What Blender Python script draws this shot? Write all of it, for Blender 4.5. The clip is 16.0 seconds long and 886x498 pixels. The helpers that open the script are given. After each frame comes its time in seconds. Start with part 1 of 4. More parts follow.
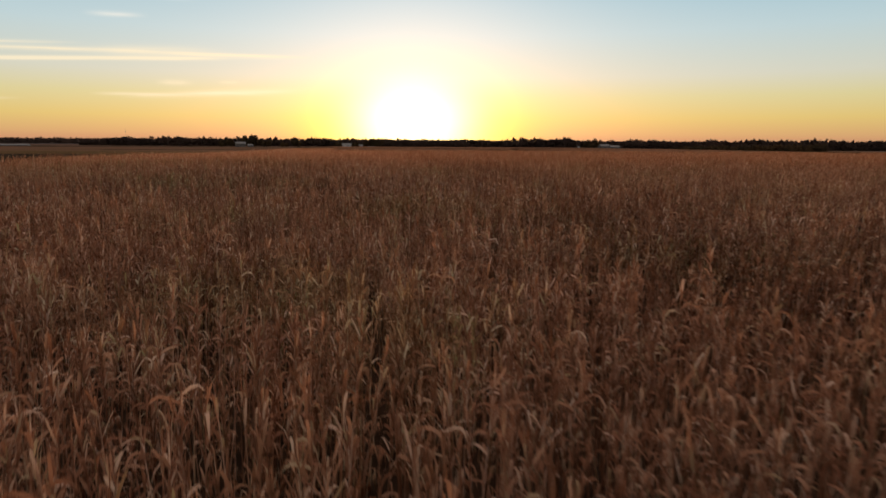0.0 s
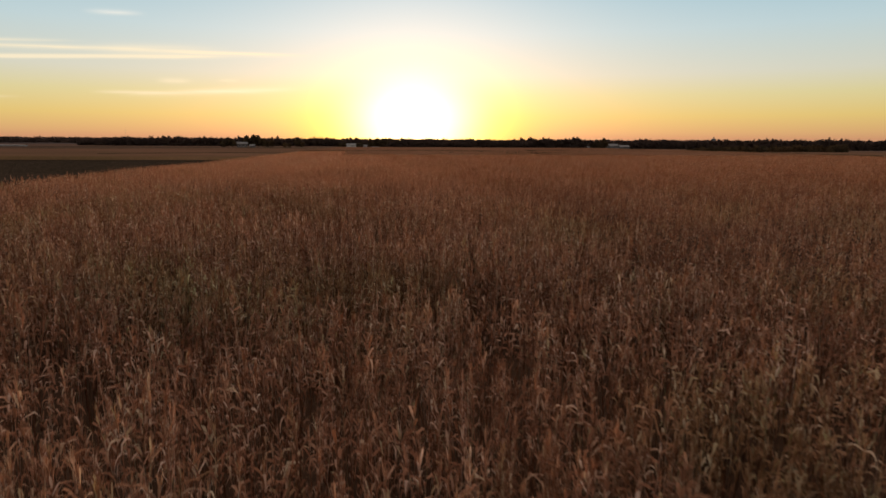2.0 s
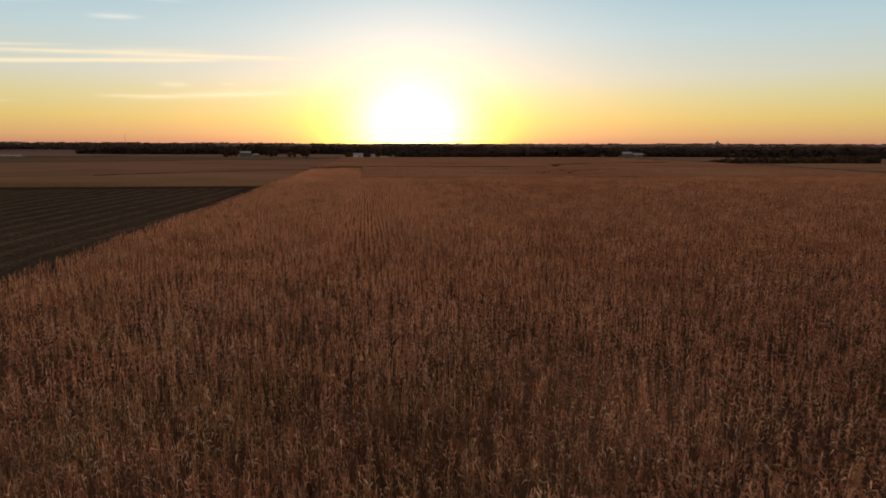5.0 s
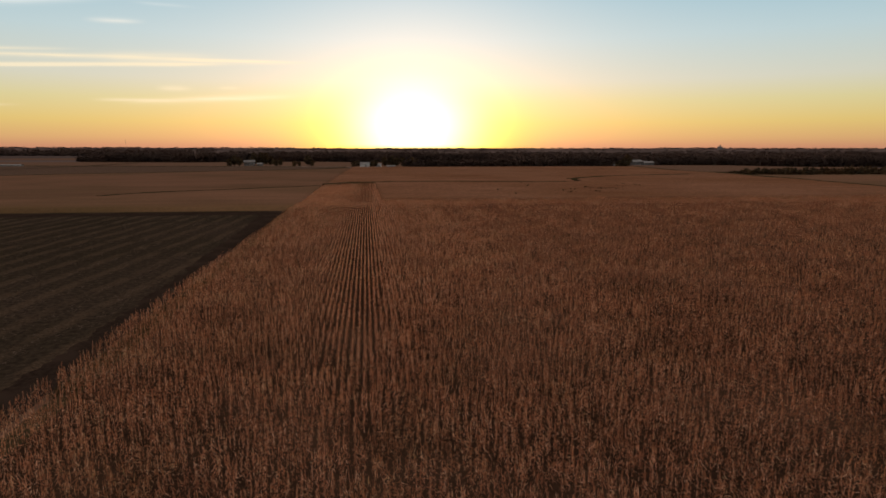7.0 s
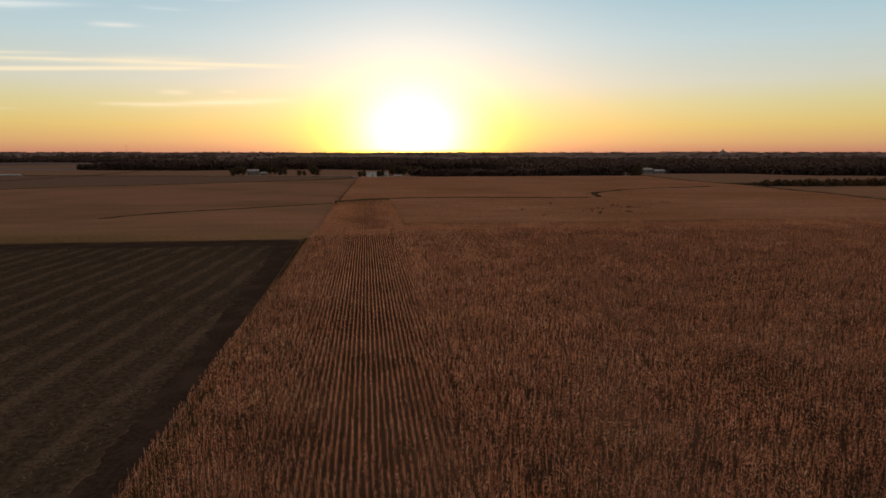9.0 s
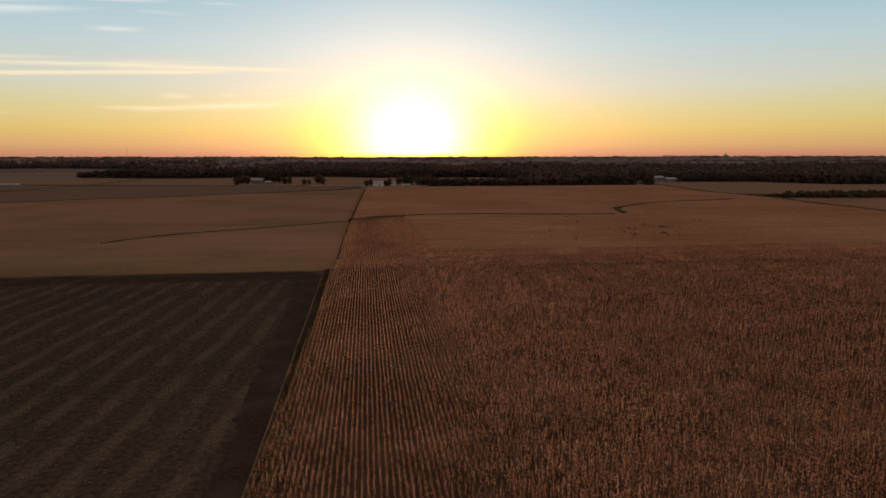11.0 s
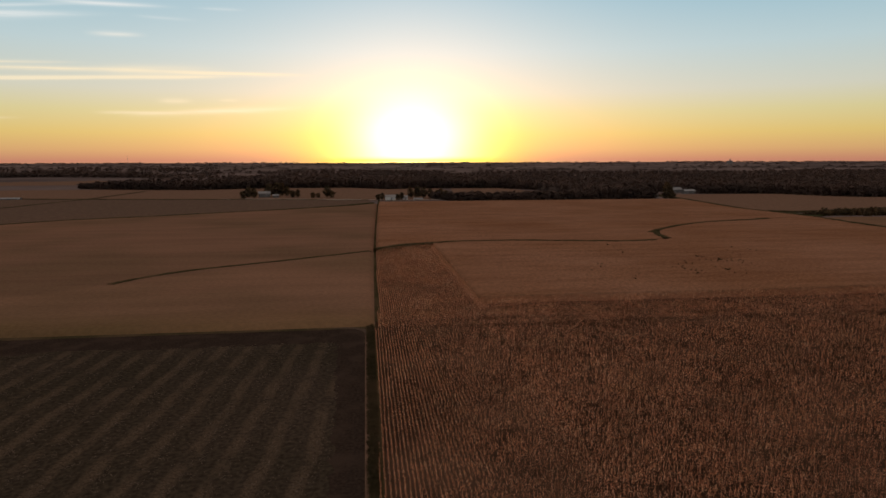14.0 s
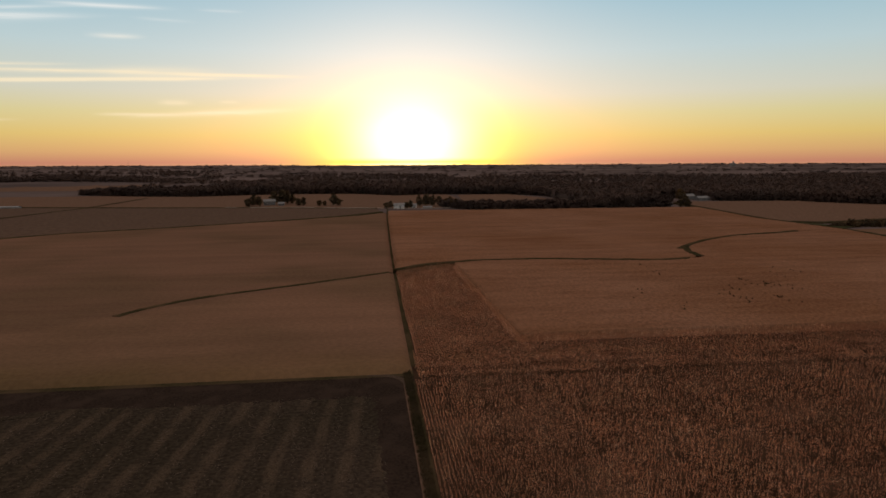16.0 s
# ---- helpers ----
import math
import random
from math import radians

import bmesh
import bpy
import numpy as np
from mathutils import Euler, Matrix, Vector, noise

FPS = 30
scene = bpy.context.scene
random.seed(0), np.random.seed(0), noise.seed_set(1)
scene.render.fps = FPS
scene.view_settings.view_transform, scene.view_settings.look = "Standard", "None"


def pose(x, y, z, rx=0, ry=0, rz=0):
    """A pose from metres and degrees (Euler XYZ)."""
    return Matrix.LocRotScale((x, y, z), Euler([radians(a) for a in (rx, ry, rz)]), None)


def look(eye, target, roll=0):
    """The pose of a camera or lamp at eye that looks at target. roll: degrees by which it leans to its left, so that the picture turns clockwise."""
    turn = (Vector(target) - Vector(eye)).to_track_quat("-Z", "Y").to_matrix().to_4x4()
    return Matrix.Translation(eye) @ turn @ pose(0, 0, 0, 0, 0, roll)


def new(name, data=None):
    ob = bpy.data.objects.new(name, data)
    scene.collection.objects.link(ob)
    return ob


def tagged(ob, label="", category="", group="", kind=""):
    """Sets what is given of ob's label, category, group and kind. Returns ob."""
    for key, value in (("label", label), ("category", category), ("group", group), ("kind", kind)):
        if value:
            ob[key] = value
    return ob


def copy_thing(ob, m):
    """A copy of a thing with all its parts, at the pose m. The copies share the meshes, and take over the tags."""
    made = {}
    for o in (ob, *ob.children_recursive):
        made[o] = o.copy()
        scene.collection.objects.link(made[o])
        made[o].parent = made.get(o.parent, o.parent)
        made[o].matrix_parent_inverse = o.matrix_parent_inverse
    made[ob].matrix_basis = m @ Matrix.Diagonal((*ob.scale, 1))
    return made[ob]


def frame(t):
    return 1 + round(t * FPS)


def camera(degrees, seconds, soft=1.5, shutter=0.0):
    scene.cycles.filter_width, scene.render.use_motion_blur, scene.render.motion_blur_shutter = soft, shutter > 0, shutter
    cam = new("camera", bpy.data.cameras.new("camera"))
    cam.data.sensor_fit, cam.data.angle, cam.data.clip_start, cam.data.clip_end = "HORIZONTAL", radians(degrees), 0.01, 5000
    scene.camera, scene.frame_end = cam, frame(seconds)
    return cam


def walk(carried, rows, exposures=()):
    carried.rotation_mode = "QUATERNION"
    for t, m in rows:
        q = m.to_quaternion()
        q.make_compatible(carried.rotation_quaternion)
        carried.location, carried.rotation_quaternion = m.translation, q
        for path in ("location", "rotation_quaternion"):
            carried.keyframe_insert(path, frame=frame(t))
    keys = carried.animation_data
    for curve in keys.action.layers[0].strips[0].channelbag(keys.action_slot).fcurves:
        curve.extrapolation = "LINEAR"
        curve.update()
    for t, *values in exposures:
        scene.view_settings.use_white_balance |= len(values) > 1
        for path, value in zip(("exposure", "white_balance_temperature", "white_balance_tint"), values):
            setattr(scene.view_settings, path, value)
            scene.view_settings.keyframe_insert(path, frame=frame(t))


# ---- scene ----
# Drone flight over a ripe corn field at sunset. Rows run along +Y, the sun stands just right of +Y.
# ---------------------------------------------------------------- camera
cam = camera(70, 16.0, soft=1.6, shutter=0.15)
HEADING = -6.92
# seconds, x, y, z, tilt from straight down, roll
PATH = [
    (0.0, 32.09, -89.34, 5.26, 80.64, 0.35),
    (0.5, 30.47, -84.05, 6.28, 80.59, 0.33),
    (1.0, 28.89, -78.92, 6.79, 80.53, 0.32),
    (1.5, 27.33, -73.85, 7.09, 80.48, 0.30),
    (2.0, 25.74, -68.72, 7.96, 80.47, 0.29),
    (2.5, 24.14, -63.58, 9.09, 80.47, 0.27),
    (3.0, 22.55, -58.53, 10.27, 80.49, 0.25),
    (3.5, 20.94, -53.48, 11.58, 80.53, 0.22),
    (4.0, 19.34, -48.47, 13.05, 80.58, 0.20),
    (4.5, 17.76, -43.40, 14.51, 80.64, 0.17),
    (5.0, 16.15, -38.39, 15.97, 80.72, 0.15),
    (5.5, 14.37, -33.53, 17.45, 80.79, 0.13),
    (6.0, 12.30, -28.71, 19.08, 80.87, 0.11),
    (6.5, 10.10, -23.93, 20.80, 80.95, 0.09),
    (7.0, 7.92, -19.17, 22.56, 81.03, 0.07),
    (7.5, 5.90, -14.43, 24.31, 81.11, 0.06),
    (8.0, 3.94, -9.66, 26.05, 81.19, 0.04),
    (8.5, 2.06, -4.93, 27.68, 81.26, 0.02),
    (9.0, 0.00, -0.00, 29.40, 81.33, 0.00),
    (9.5, -2.03, 4.97, 31.07, 81.41, -0.01),
    (10.0, -4.02, 9.91, 32.65, 81.48, -0.03),
    (10.5, -6.00, 14.82, 34.20, 81.56, -0.04),
    (11.0, -8.02, 19.71, 35.74, 81.63, -0.06),
    (11.5, -10.09, 24.57, 37.32, 81.71, -0.07),
    (12.0, -12.22, 29.39, 38.92, 81.78, -0.09),
    (12.5, -14.36, 34.21, 40.51, 81.85, -0.10),
    (13.0, -16.52, 39.05, 42.05, 81.91, -0.11),
    (13.5, -18.65, 43.90, 43.63, 81.97, -0.13),
    (14.0, -20.80, 48.80, 45.32, 82.02, -0.14),
    (14.5, -23.00, 53.72, 46.96, 82.05, -0.16),
    (15.0, -25.23, 58.72, 48.62, 82.08, -0.17),
    (15.5, -27.42, 63.75, 50.28, 82.11, -0.19),
    (16.0, -29.62, 68.76, 51.90, 82.15, -0.20),
]
walk(cam, [(t, pose(x, y, z, tilt, 0, HEADING) @ pose(0, 0, 0, 0, 0, roll)) for t, x, y, z, tilt, roll in PATH],
     [(0.0, 0.0), (8.0, -0.03), (16.0, -0.07)])

# ---------------------------------------------------------------- world and sun
SUN_AZ, SUN_EL = radians(4.2), radians(1.6)      # to the right of +Y, above the horizon
SUN_DIR = Vector((math.sin(SUN_AZ) * math.cos(SUN_EL), math.cos(SUN_AZ) * math.cos(SUN_EL), math.sin(SUN_EL)))


class Nodes:
    """Short forms for building a node tree."""

    def __init__(self, tree):
        self.tree = tree
        tree.nodes.clear()

    def add(self, kind, **values):
        n = self.tree.nodes.new(kind)
        for key, value in values.items():
            n.inputs[key].default_value = value
        return n

    def link(self, a, b):
        self.tree.links.new(a, b)

    def put(self, socket, value):
        if hasattr(value, "is_output"):
            self.link(value, socket)
        else:
            socket.default_value = value

    def math(self, op, a, b=0.0, c=0.0, clamp=False):
        n = self.tree.nodes.new("ShaderNodeMath")
        n.operation, n.use_clamp = op, clamp
        for i, v in enumerate((a, b, c)):
            self.put(n.inputs[i], v)
        return n.outputs[0]

    def vmath(self, op, a, b=(0, 0, 0)):
        n = self.tree.nodes.new("ShaderNodeVectorMath")
        n.operation = op
        self.put(n.inputs[0], a)
        self.put(n.inputs[1], b)
        return n.outputs["Value"] if op in ("DOT_PRODUCT", "LENGTH") else n.outputs["Vector"]

    def ramp(self, fac, stops, mode="LINEAR"):
        n = self.tree.nodes.new("ShaderNodeValToRGB")
        n.color_ramp.interpolation = mode
        el = n.color_ramp.elements
        while len(el) < len(stops):
            el.new(0.5)
        for e, (p, c) in zip(el, stops):
            e.position, e.color = p, (*c, 1)
        self.put(n.inputs[0], fac)
        return n.outputs["Color"]

    def mix(self, fac, a, b, blend="MIX"):
        n = self.tree.nodes.new("ShaderNodeMix")
        n.data_type, n.blend_type, n.clamp_factor = "RGBA", blend, False
        for socket, v in ((n.inputs[0], fac), (n.inputs[6], a), (n.inputs[7], b)):
            if isinstance(v, tuple) and len(v) == 3:
                v = (*v, 1)
            self.put(socket, v)
        return n.outputs[2]

    def noise(self, vector, scale, detail=3.0, rough=0.55):
        n = self.add("ShaderNodeTexNoise", Scale=scale, Detail=detail, Roughness=rough)
        self.put(n.inputs["Vector"], vector)
        return n.outputs["Fac"]

    def smooth(self, value, low, high):
        n = self.tree.nodes.new("ShaderNodeMapRange")
        n.interpolation_type = "SMOOTHSTEP"
        self.put(n.inputs["Value"], value)
        self.put(n.inputs["From Min"], low)
        self.put(n.inputs["From Max"], high)
        return n.outputs["Result"]


world = bpy.data.worlds.new("evening_sky")
scene.world = world
world.use_nodes = True
w = Nodes(world.node_tree)
sky = w.add("ShaderNodeTexSky")
sky.sky_type, sky.sun_disc = "NISHITA", False
sky.sun_elevation, sky.sun_rotation = SUN_EL, SUN_AZ
sky.altitude, sky.dust_density, sky.ozone_density = 300, 2.0, 2.0
way = w.vmath("NORMALIZE", w.add("ShaderNodeTexCoord").outputs["Generated"])
parts = w.add("ShaderNodeSeparateXYZ")
w.link(way, parts.inputs[0])
dx, dy, dz = parts.outputs
# evening gradient by height: rose horizon, peach, cream, pale blue
height = w.math("ABSOLUTE", dz)
# the unseen zenith is warmed and brightened to light the land
band = w.ramp(height, [(0.0, (0.56, 0.235, 0.16)), (0.016, (0.66, 0.39, 0.18)), (0.04, (0.71, 0.53, 0.185)), (0.07, (0.67, 0.60, 0.31)),
                       (0.10, (0.63, 0.63, 0.53)), (0.16, (0.49, 0.625, 0.66)), (0.25, (0.27, 0.50, 0.62)),
                       (0.45, (0.74, 0.62, 0.54)), (1.0, (0.78, 0.60, 0.50))])
# the side away from the sun is dimmer
facing = w.vmath("DOT_PRODUCT", way, tuple(SUN_DIR))
front = w.math("MULTIPLY_ADD", w.smooth(facing, -0.6, 0.9), 0.25, 0.75)
col = w.mix(1.0, band, front, "MULTIPLY")
# aureole of the low sun
angle = w.math("ARCCOSINE", w.math("MINIMUM", facing, 0.99999))
above = w.math("MAXIMUM", w.math("SUBTRACT", dz, SUN_DIR[2]), 0.0)
flat = w.math("SQRT", w.math("ADD", w.math("MULTIPLY", angle, angle), w.math("MULTIPLY", w.math("MULTIPLY", above, above), 1.3)))
wide = w.math("EXPONENT", w.math("MULTIPLY", w.math("POWER", w.math("DIVIDE", angle, 0.20), 1.3), -1.0))
near = w.math("MINIMUM", w.math("MULTIPLY", w.math("EXPONENT", w.math("MULTIPLY", w.math("POWER", w.math("DIVIDE", flat, 0.142), 2.6), -1.0)), 1.25), 1.0)
core = w.math("EXPONENT", w.math("MULTIPLY", w.math("POWER", w.math("DIVIDE", flat, 0.092), 2.4), -1.0))
col = w.mix(1.0, col, w.mix(1.0, (0.24, 0.24, 0.26), wide, "MULTIPLY"), "ADD")
low = w.math("EXPONENT", w.math("MULTIPLY", w.math("POWER", w.math("DIVIDE", height, 0.070), 2.0), -1.0))
col = w.mix(w.math("MULTIPLY", near, w.math("MULTIPLY_ADD", low, 0.84, 0.12)), col, (1.25, 1.06, 0.03))
white = w.math("MULTIPLY", core, w.smooth(height, -0.004, 0.008))
col = w.mix(1.0, col, w.mix(1.0, (0.9, 0.4, 0.0), core, "MULTIPLY"), "ADD")
col = w.mix(1.0, col, w.mix(1.0, (1.3, 1.3, 1.35), white, "MULTIPLY"), "ADD")
# thin cirrus streaks
ahead = w.math("MAXIMUM", dy, 0.05)
u, v = w.math("DIVIDE", dx, ahead), w.math("DIVIDE", dz, ahead)
plane = w.add("ShaderNodeCombineXYZ")
w.link(w.math("MULTIPLY", u, 3.0), plane.inputs[0])
w.link(w.math("MULTIPLY", v, 60.0), plane.inputs[1])
fray = w.noise(plane.outputs[0], 1.6, 4.0)


def streak(u0, u1, v0, slope, thick, strength):
    """A thin cloud from u0 to u1 (tangent of the bearing), at the height v0."""
    mid = w.math("SUBTRACT", v, w.math("MULTIPLY_ADD", u, slope, v0))
    mid = w.math("ADD", mid, w.math("MULTIPLY_ADD", fray, 0.005, -0.0025))
    line = w.math("EXPONENT", w.math("MULTIPLY", w.math("POWER", w.math("DIVIDE", w.math("ABSOLUTE", mid), thick), 1.6), -1.0))
    ends = w.math("MULTIPLY", w.smooth(u, u0, u0 + 0.42 * (u1 - u0)), w.smooth(u, u1, u1 - 0.45 * (u1 - u0)))
    body = w.math("MULTIPLY", line, ends)
    return w.math("MULTIPLY", body, w.math("MULTIPLY_ADD", w.smooth(fray, 0.3, 0.65), strength, strength * 0.7))


cloud = 0.0
# from, to, height, slope, thickness, strength
CIRRUS = (
          (-0.735, -0.071, 0.1266, 0.0142, 0.0023, 0.95),
          (-0.733, -0.283, 0.1309, -0.0039, 0.0029, 0.85),
          (-0.733, -0.377, 0.1442, 0.0059, 0.0022, 0.60),
          (-0.424, -0.178, 0.1311, -0.0033, 0.0063, 0.45),
          (-0.299, -0.062, 0.1267, -0.0117, 0.0020, 0.70),
          (-0.370, -0.060, 0.0849, 0.0510, 0.0036, 0.72),
          (-0.405, -0.263, 0.0670, -0.0118, 0.0020, 0.45),
          (-0.310, -0.246, 0.0839, -0.0179, 0.0031, 0.35),
          (-0.221, -0.180, 0.0910, 0.0076, 0.0022, 0.25),
          (-0.742, -0.476, 0.0669, 0.0074, 0.0018, 0.50),
          (-0.405, -0.304, 0.1730, -0.0274, 0.0029, 0.42),
          (-0.760, -0.330, 0.2141, 0.0110, 0.0028, 0.60),
          (-0.620, -0.390, 0.2408, 0.0434, 0.0027, 0.35),
          (-0.490, -0.250, 0.2131, -0.0318, 0.0028, 0.50),
          (-0.343, -0.229, 0.1886, -0.0616, 0.0022, 0.15),
          (-0.248, -0.164, 0.2177, -0.0133, 0.0020, 0.18),
          (-0.740, -0.380, 0.2252, 0.0402, 0.0065, 0.24),
          (-0.657, -0.496, 0.1777, 0.0049, 0.0018, 0.30))
for s in CIRRUS:
    cloud = w.math("ADD", cloud, streak(*s))
tinge = w.mix(w.smooth(v, 0.13, 0.21), (0.98, 0.84, 0.60), (0.84, 0.87, 0.86))
col = w.mix(w.math("MINIMUM", cloud, 0.85), col, tinge)
air = w.add("ShaderNodeBackground", Strength=0.05)
w.link(sky.outputs[0], air.inputs["Color"])
glow = w.add("ShaderNodeBackground", Strength=0.9)
w.link(col, glow.inputs["Color"])
both = w.add("ShaderNodeAddShader")
w.link(air.outputs[0], both.inputs[0])
w.link(glow.outputs[0], both.inputs[1])
w.link(both.outputs[0], w.add("ShaderNodeOutputWorld").inputs["Surface"])

sun = new("sun", bpy.data.lights.new("sun", "SUN"))
sun.data.energy, sun.data.angle, sun.data.color = 2.0, radians(0.6), (1.0, 0.56, 0.28)
sun.matrix_world = look(SUN_DIR * 100, (0, 0, 0))


# ---------------------------------------------------------------- materials
def material(name, build, rough=0.9, translucent=0.0, bump=None, gloss=0.0):
    """build(n, where) gives the colour socket; bump is (scale, strength, distance)."""
    m = bpy.data.materials.new(name)
    m.use_nodes = True
    n = Nodes(m.node_tree)
    where = n.add("ShaderNodeNewGeometry").outputs["Position"]
    colour = build(n, where)
    bsdf = n.add("ShaderNodeBsdfPrincipled", Roughness=rough)
    bsdf.inputs["Specular IOR Level"].default_value = gloss
    n.put(bsdf.inputs["Base Color"], colour if hasattr(colour, "is_output") else (*colour, 1))
    if bump:
        b = n.add("ShaderNodeBump", Strength=bump[1], Distance=bump[2])
        n.link(n.noise(where, bump[0], 4.0), b.inputs["Height"])
        n.link(b.outputs[0], bsdf.inputs["Normal"])
    shader = bsdf.outputs[0]
    if translucent:
        t = n.add("ShaderNodeBsdfTranslucent")
        n.put(t.inputs["Color"], colour)
        mixed = n.add("ShaderNodeMixShader", Fac=translucent)
        n.link(shader, mixed.inputs[1])
        n.link(t.outputs[0], mixed.inputs[2])
        shader = mixed.outputs[0]
    n.link(shader, n.add("ShaderNodeOutputMaterial").inputs["Surface"])
    return m


def corn_colour(n, where):
    leaf = n.math("FRACT", n.math("ADD", n.tree.nodes.new("ShaderNodeNewGeometry").outputs["Random Per Island"], n.tree.nodes.new("ShaderNodeObjectInfo").outputs["Random"]))
    base = n.ramp(leaf, [(0.0, (0.29, 0.138, 0.078)), (0.35, (0.41, 0.205, 0.120)), (0.72, (0.50, 0.282, 0.174)), (0.88, (0.76, 0.56, 0.43)), (1.0, (0.44, 0.33, 0.18))])
    patch = n.noise(where, 0.06, 3.0)
    base = n.mix(n.smooth(patch, 0.35, 0.7), base, n.mix(1.0, base, (0.80, 0.82, 0.84), "MULTIPLY"))
    plant_tone = n.tree.nodes.new("ShaderNodeAttribute")
    plant_tone.attribute_name = "tone"
    tint = n.ramp(plant_tone.outputs["Fac"], [(0.0, (0.50, 0.42, 0.38)), (0.3, (0.78, 0.70, 0.65)), (0.55, (1.05, 1.0, 0.98)), (0.78, (1.15, 1.2, 1.25)), (1.0, (0.80, 0.98, 0.80))])
    base = n.mix(1.0, base, tint, "MULTIPLY")
    xyz = n.add("ShaderNodeSeparateXYZ")
    n.link(where, xyz.inputs[0])
    # ripe: low-sun glare put into the colour, redder and brighter farther off
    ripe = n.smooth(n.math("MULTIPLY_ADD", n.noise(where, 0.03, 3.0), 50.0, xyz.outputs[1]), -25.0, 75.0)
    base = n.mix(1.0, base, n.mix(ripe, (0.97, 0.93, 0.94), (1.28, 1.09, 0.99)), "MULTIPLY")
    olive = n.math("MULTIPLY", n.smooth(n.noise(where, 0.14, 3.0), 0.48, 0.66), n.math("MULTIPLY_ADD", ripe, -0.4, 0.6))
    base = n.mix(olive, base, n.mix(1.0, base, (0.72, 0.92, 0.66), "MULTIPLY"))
    return n.mix(n.math("MULTIPLY", n.noise(where, 9.0, 2.0), 0.3), base, n.mix(1.0, base, (0.6, 0.55, 0.5), "MULTIPLY"))


def spotted(a, b, small, large, c=None):
    def build(n, where):
        base = n.mix(n.smooth(n.noise(where, small, 5.0), 0.3, 0.7), a, b)
        if c:
            base = n.mix(n.smooth(n.noise(where, large, 3.0), 0.42, 0.68), base, c)
        return base
    return build


def canopy_colour(row):
    """Far standing crop: rows along Y painted as faint stripes of shade and straw."""
    def build(n, where):
        xyz = n.add("ShaderNodeSeparateXYZ")
        n.link(where, xyz.inputs[0])
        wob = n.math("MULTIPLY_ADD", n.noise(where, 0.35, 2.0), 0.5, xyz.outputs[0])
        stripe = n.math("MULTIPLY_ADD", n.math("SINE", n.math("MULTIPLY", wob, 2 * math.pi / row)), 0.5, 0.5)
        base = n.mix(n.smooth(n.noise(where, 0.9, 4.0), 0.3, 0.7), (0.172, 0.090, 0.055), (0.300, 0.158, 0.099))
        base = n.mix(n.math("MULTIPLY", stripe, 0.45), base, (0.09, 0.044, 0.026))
        long_way = n.vmath("MULTIPLY", where, (0.02, 0.14, 0.1))
        base = n.mix(n.smooth(n.noise(long_way, 1.0, 4.0), 0.35, 0.68), base, n.mix(1.0, base, (0.82, 0.79, 0.77), "MULTIPLY"))
        return n.mix(n.smooth(n.noise(where, 0.012, 3.0), 0.35, 0.7), base, n.mix(1.0, base, (0.85, 0.80, 0.72), "MULTIPLY"))
    return build


def bean_colour(n, where):
    base = n.mix(n.smooth(n.noise(where, 0.7, 5.0), 0.3, 0.7), (0.156, 0.087, 0.056), (0.190, 0.106, 0.068))
    long_way = n.vmath("MULTIPLY", where, (0.012, 0.09, 0.1))
    base = n.mix(n.smooth(n.noise(long_way, 1.0, 4.0), 0.35, 0.7), base, n.mix(1.0, base, (0.86, 0.86, 0.86), "MULTIPLY"))
    base = n.mix(n.smooth(n.noise(where, 0.011, 2.0), 0.4, 0.65), base, n.mix(1.0, base, (0.78, 0.84, 0.80), "MULTIPLY"))
    xyz = n.add("ShaderNodeSeparateXYZ")
    n.link(where, xyz.inputs[0])
    beyond = n.math("SUBTRACT", n.math("MULTIPLY_ADD", xyz.outputs[0], -0.78, xyz.outputs[1]), 373.0)     # past the waterway stands a greyer crop
    base = n.mix(n.smooth(beyond, -3.0, 3.0), base, n.mix(1.0, base, (0.92, 0.92, 0.94), "MULTIPLY"))
    unripe = n.smooth(n.math("MULTIPLY_ADD", n.noise(where, 0.05, 3.0), 26.0, xyz.outputs[1]), 258.0, 226.0)
    return n.mix(unripe, base, n.mix(1.0, base, (0.90, 0.96, 0.78), "MULTIPLY"))


def stubble_colour(n, where):
    """Harvested ground: straw swaths along Y on dark soil."""
    xyz = n.add("ShaderNodeSeparateXYZ")
    n.link(where, xyz.inputs[0])
    wob = n.math("MULTIPLY_ADD", n.noise(where, 0.05, 3.0), 3.0, n.math("MULTIPLY_ADD", xyz.outputs[1], -0.085, xyz.outputs[0]))
    swath = n.math("MULTIPLY_ADD", n.math("SINE", n.math("MULTIPLY", wob, 2 * math.pi / 6.1)), 0.5, 0.5)
    swath = n.math("MULTIPLY", n.smooth(swath, 0.45, 1.0), n.smooth(n.noise(where, 0.13, 4.0), 0.30, 0.58))
    base = n.mix(n.smooth(n.noise(where, 1.2, 5.0), 0.3, 0.7), (0.026, 0.019, 0.0145), (0.054, 0.040, 0.029))
    straw = n.mix(n.smooth(n.noise(where, 3.0, 4.0), 0.35, 0.7), base, (0.14, 0.095, 0.062))
    base = n.mix(n.smooth(n.noise(where, 0.02, 3.0), 0.35, 0.65), base, n.mix(1.0, base, (0.78, 0.82, 0.78), "MULTIPLY"))
    return n.mix(n.math("MULTIPLY", swath, 0.5), base, straw)


